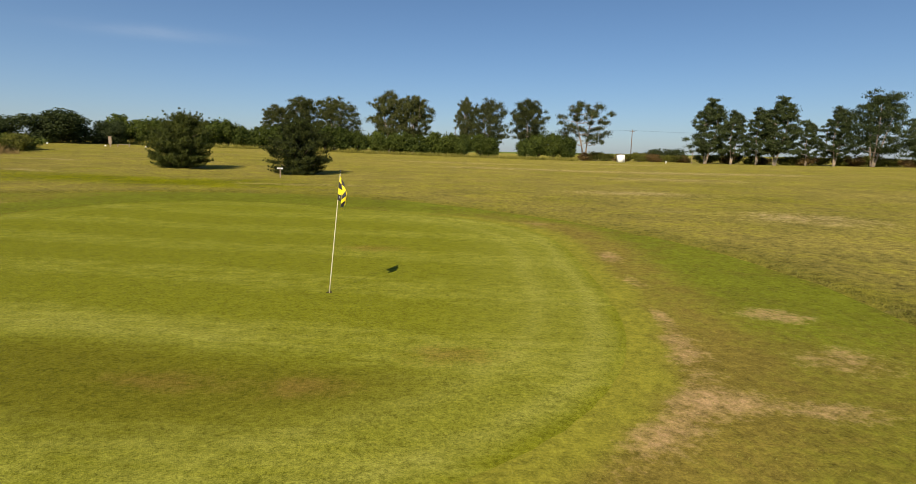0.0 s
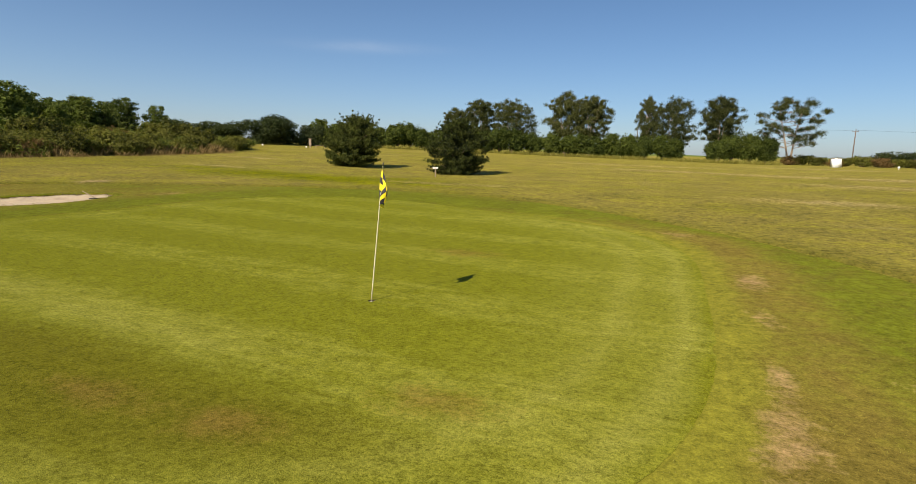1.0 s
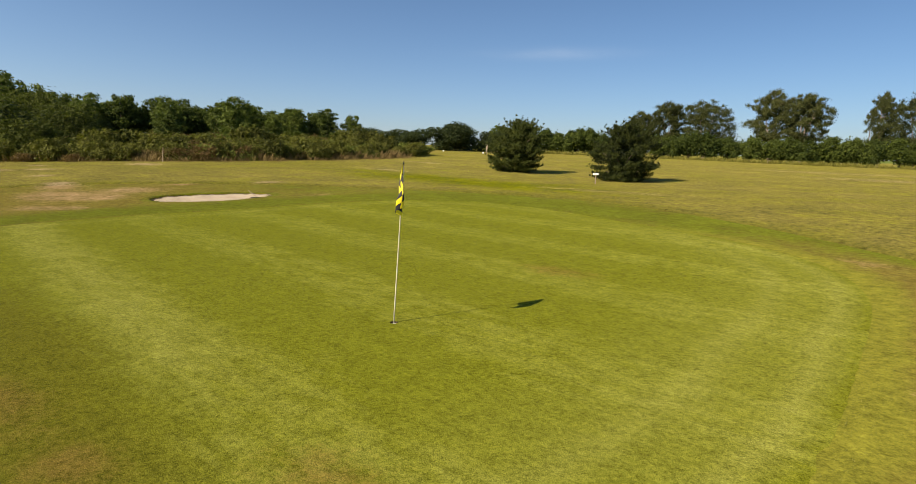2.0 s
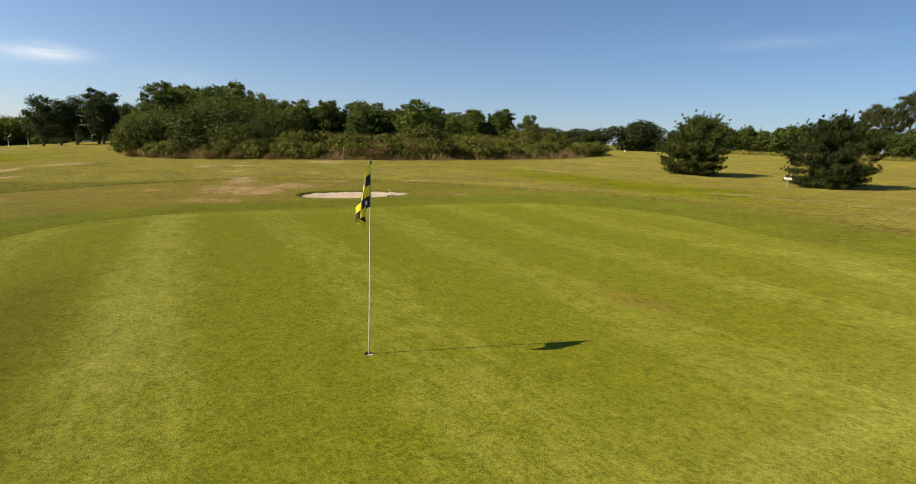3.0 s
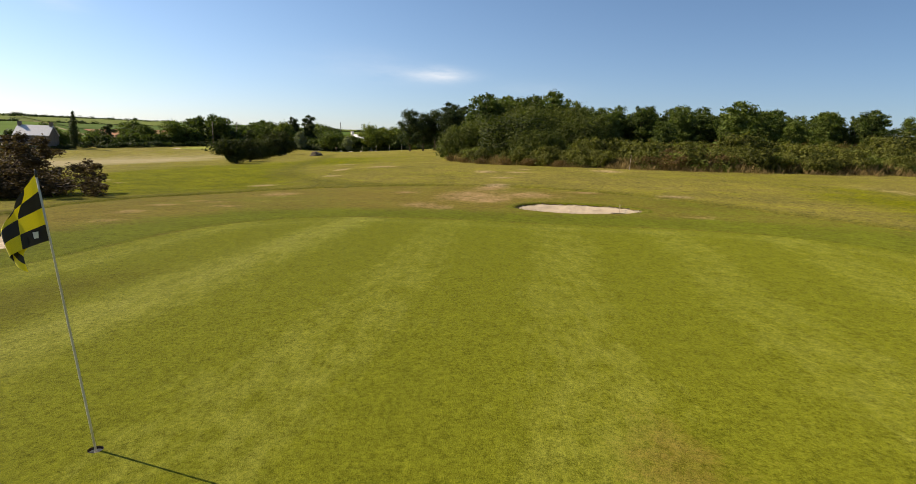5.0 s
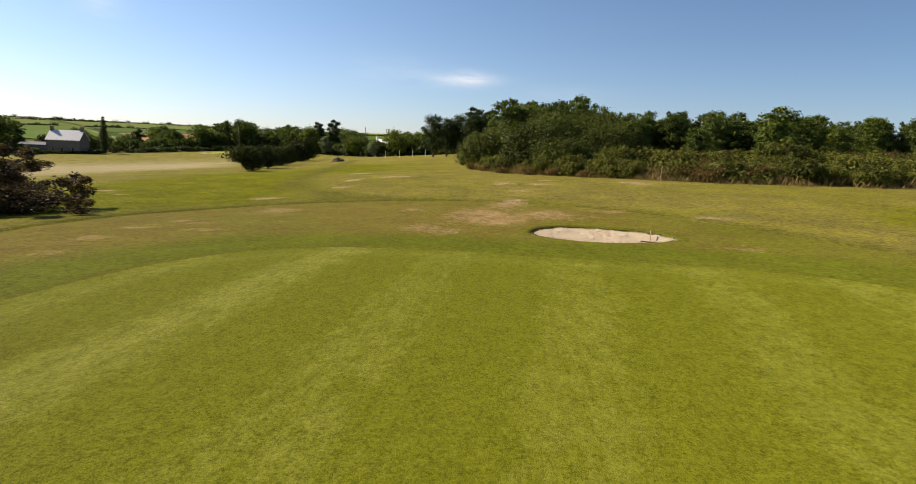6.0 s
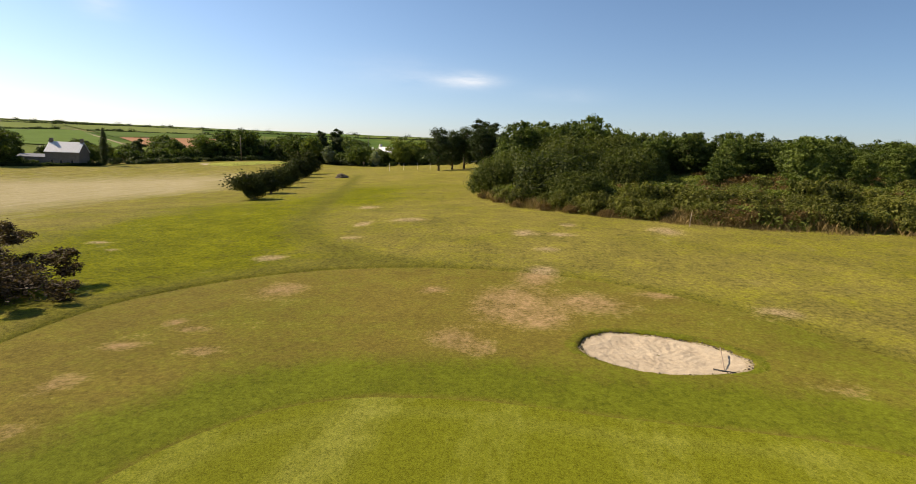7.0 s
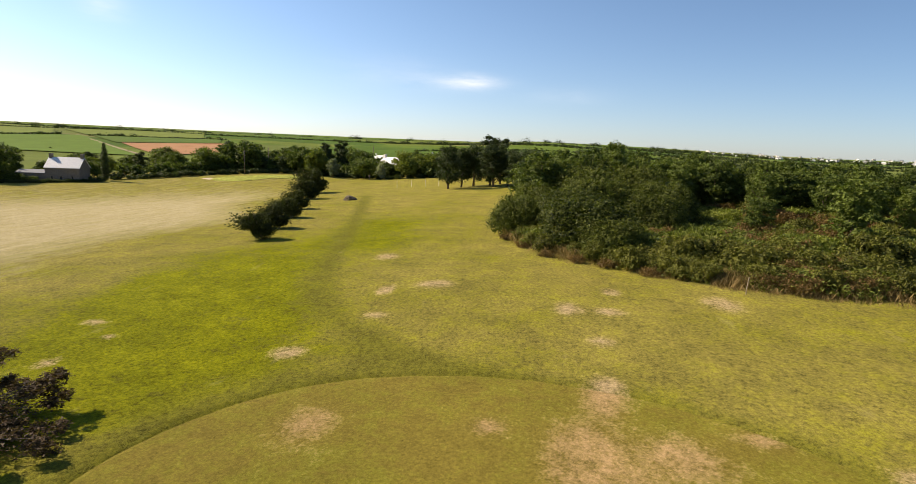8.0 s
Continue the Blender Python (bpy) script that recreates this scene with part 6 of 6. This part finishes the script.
def build_mound():
    rng = np.random.default_rng(3)
    x0, y0 = -114.6, -24.9
    root = base("earth_mound", x0, y0)
    bm = bmesh.new()
    bmesh.ops.create_icosphere(bm, subdivisions=4, radius=1.0)
    for v in bm.verts:
        k = 1 + 0.22 * noise.noise(v.co * 1.7) + 0.12 * noise.noise(v.co * 5)
        v.co = Vector((v.co.x * 1.35 * k, v.co.y * 1.25 * k, v.co.z * 0.95 * k - 0.1))
    part("heap", bm, M_DUNG, root, soft=True)
    v, f = leaves(rng, [(0, 0, 0.1, 1.3, 1.2, 0.8)], 500, 0.22, 0.4)
    leaf_part("weeds", v, f, M_GORSE, root)
    tagged(root, "small dark mound of earth and weeds on the fairway", "mound")


build_mound()


def build_far_green():
    mid = (-176.0, -72.0)
    def radius(th):
        return 11.0 + 4.5 * math.cos(2 * (th - 2.4)) + 1.0 * math.cos(3 * th)
    ob = ring_sheet("far_green", mid, lambda th: 0.05, radius, 12, 72, lambda x, y, k: ground_z(x, y) + 0.45 - 0.30 * k * k, M_FARGREEN)
    set_layer(ob.data, "lush", [0.0] * len(ob.data.vertices))
    tagged(ob, "bright mown green at the end of the next fairway", "putting green", kind="structure")
    ob = ring_sheet("far_bunker", (-168.5, -84.0), lambda th: 0.05, lambda th: 2.6 + 1.0 * math.cos(2 * (th - 1.0)), 6, 40, lambda x, y, k: ground_z(x, y) + 0.12 - 0.06 * k, M_SAND)
    set_layer(ob.data, "edge", [0.3] * len(ob.data.vertices))
    tagged(ob, "small pale sand bunker beside the far green", "bunker", kind="structure")


build_far_green()


# ---- long grass ----
def blades(rng, places, heights, width, lean=0.35):
    """Single bent grass blades (two triangles each) at the places."""
    n = len(places)
    th = rng.uniform(0, 2 * math.pi, n)
    d = np.stack([np.cos(th), np.sin(th), np.zeros(n)], 1)
    s = np.stack([-np.sin(th), np.cos(th), np.zeros(n)], 1)
    h = heights[:, None]
    bend = d * h * rng.uniform(0, lean * 2, n)[:, None]
    up = np.array((0, 0, 1.0))
    w = width * s
    v = np.stack([places - w, places + w, places + bend * 0.4 + up * h * 0.6 + w * 0.6, places + bend + up * h], 1).reshape(-1, 3)
    return v, np.arange(n * 4).reshape(-1, 4)


def stalk_fringe():
    rng = np.random.default_rng(19)
    pts, hs = [], []
    for (x0, y0), (x1, y1) in zip(EDGE, EDGE[1:]):
        for _ in range(9000):
            t = rng.random()
            patch = noise.noise((x0 + (x1 - x0) * t, y0 + (y1 - y0) * t, 9.0)) + 0.25
            if rng.random() > patch * 1.5 - 0.1:
                continue
            d = rng.uniform(0.0, 1.0) ** 0.8 * 4.5
            x, y = x0 + (x1 - x0) * t + 1.5 - d, y0 + (y1 - y0) * t + rng.normal() * 0.5
            thick = noise.noise((x * 0.5, y * 0.5, 5.0)) + (0.35 if 21 < y < 33 else 0.0)
            if rng.random() > 0.6 + thick:
                continue
            pts.append((x, y, ground_z(x, y) - 0.03))
            hs.append(rng.uniform(0.2, 0.6) * (0.5 + 0.55 * min(2.6, d)))
    v, f = blades(rng, np.array(pts), np.array(hs), 0.009, 0.34)
    ob = leaf_part("tall_dry_grass", v, f, M_STRAW, None)
    tagged(ob, "tall dry brown grass along the thicket's edge", "grass", kind="stuff")
    pts, hs = [], []
    for (x0, y0), (x1, y1) in zip(HEDGE_LINE, HEDGE_LINE[1:] + ((17.0, 126.0),)):
        for _ in range(1300):
            t = rng.random()
            x, y = x0 + (x1 - x0) * t, y0 + (y1 - y0) * t - 2.6 - abs(rng.normal()) * 0.8
            pts.append((x, y, ground_z(x, y) - 0.03))
            hs.append(rng.uniform(0.3, 1.0))
    v, f = blades(rng, np.array(pts), np.array(hs), 0.04)
    ob = leaf_part("hedge_grass", v, f, M_BLADE, None)
    tagged(ob, "long green grass along the foot of the hedge", "grass", kind="stuff")


def rough_tufts():
    """Uncut blades that stand out of the turf near the green."""
    rng = np.random.default_rng(23)
    pts, hs = [], []
    def add(x, y, lo, hi):
        if green_out(x, y) < 0.03 or min(bunker_in(x, y, b) for b in range(len(BUNKERS))) < 0.98:
            return
        pts.append((x, y, ground_z(x, y) + (0.005 if apron_out(x, y) < 0 else -0.01)))
        hs.append(rng.uniform(lo, hi))
    for _ in range(14000):
        x, y = rng.uniform(0.5, 10), rng.uniform(-2, 20)
        if noise.noise((x * 1.3, y * 1.3, 2)) > -0.1:
            add(x, y, 0.006, 0.018)
    for _ in range(14000):
        th = rng.uniform(0, 2 * math.pi)
        r = curve_r(GREEN_R, th) + abs(rng.normal()) * 0.5
        add(GREEN_MID[0] + r * math.cos(th), GREEN_MID[1] + r * math.sin(th), 0.006, 0.018)
    for _ in range(24000):
        th = rng.uniform(0, 2 * math.pi)
        r = curve_r(APRON_R, th) + abs(rng.normal()) * 0.35
        add(APRON_MID[0] + r * math.cos(th), APRON_MID[1] + r * math.sin(th), 0.04, 0.10)
    for b, ((bx, by), a, c, turn) in enumerate(BUNKERS):
        for _ in range(5000):
            x, y = bx + rng.uniform(-3.2, 3.2), by + rng.uniform(-3.2, 3.2)
            if 0.97 < bunker_in(x, y, b) < 1.12:
                add(x, y, 0.03, 0.09)
    v, f = blades(rng, np.array(pts), np.array(hs), 0.004, 0.6)
    ob = leaf_part("grass_tufts", v, f, M_BLADE, None)
    tagged(ob, "loose short grass blades standing out of the turf", "grass", kind="stuff")


stalk_fringe()
rough_tufts()
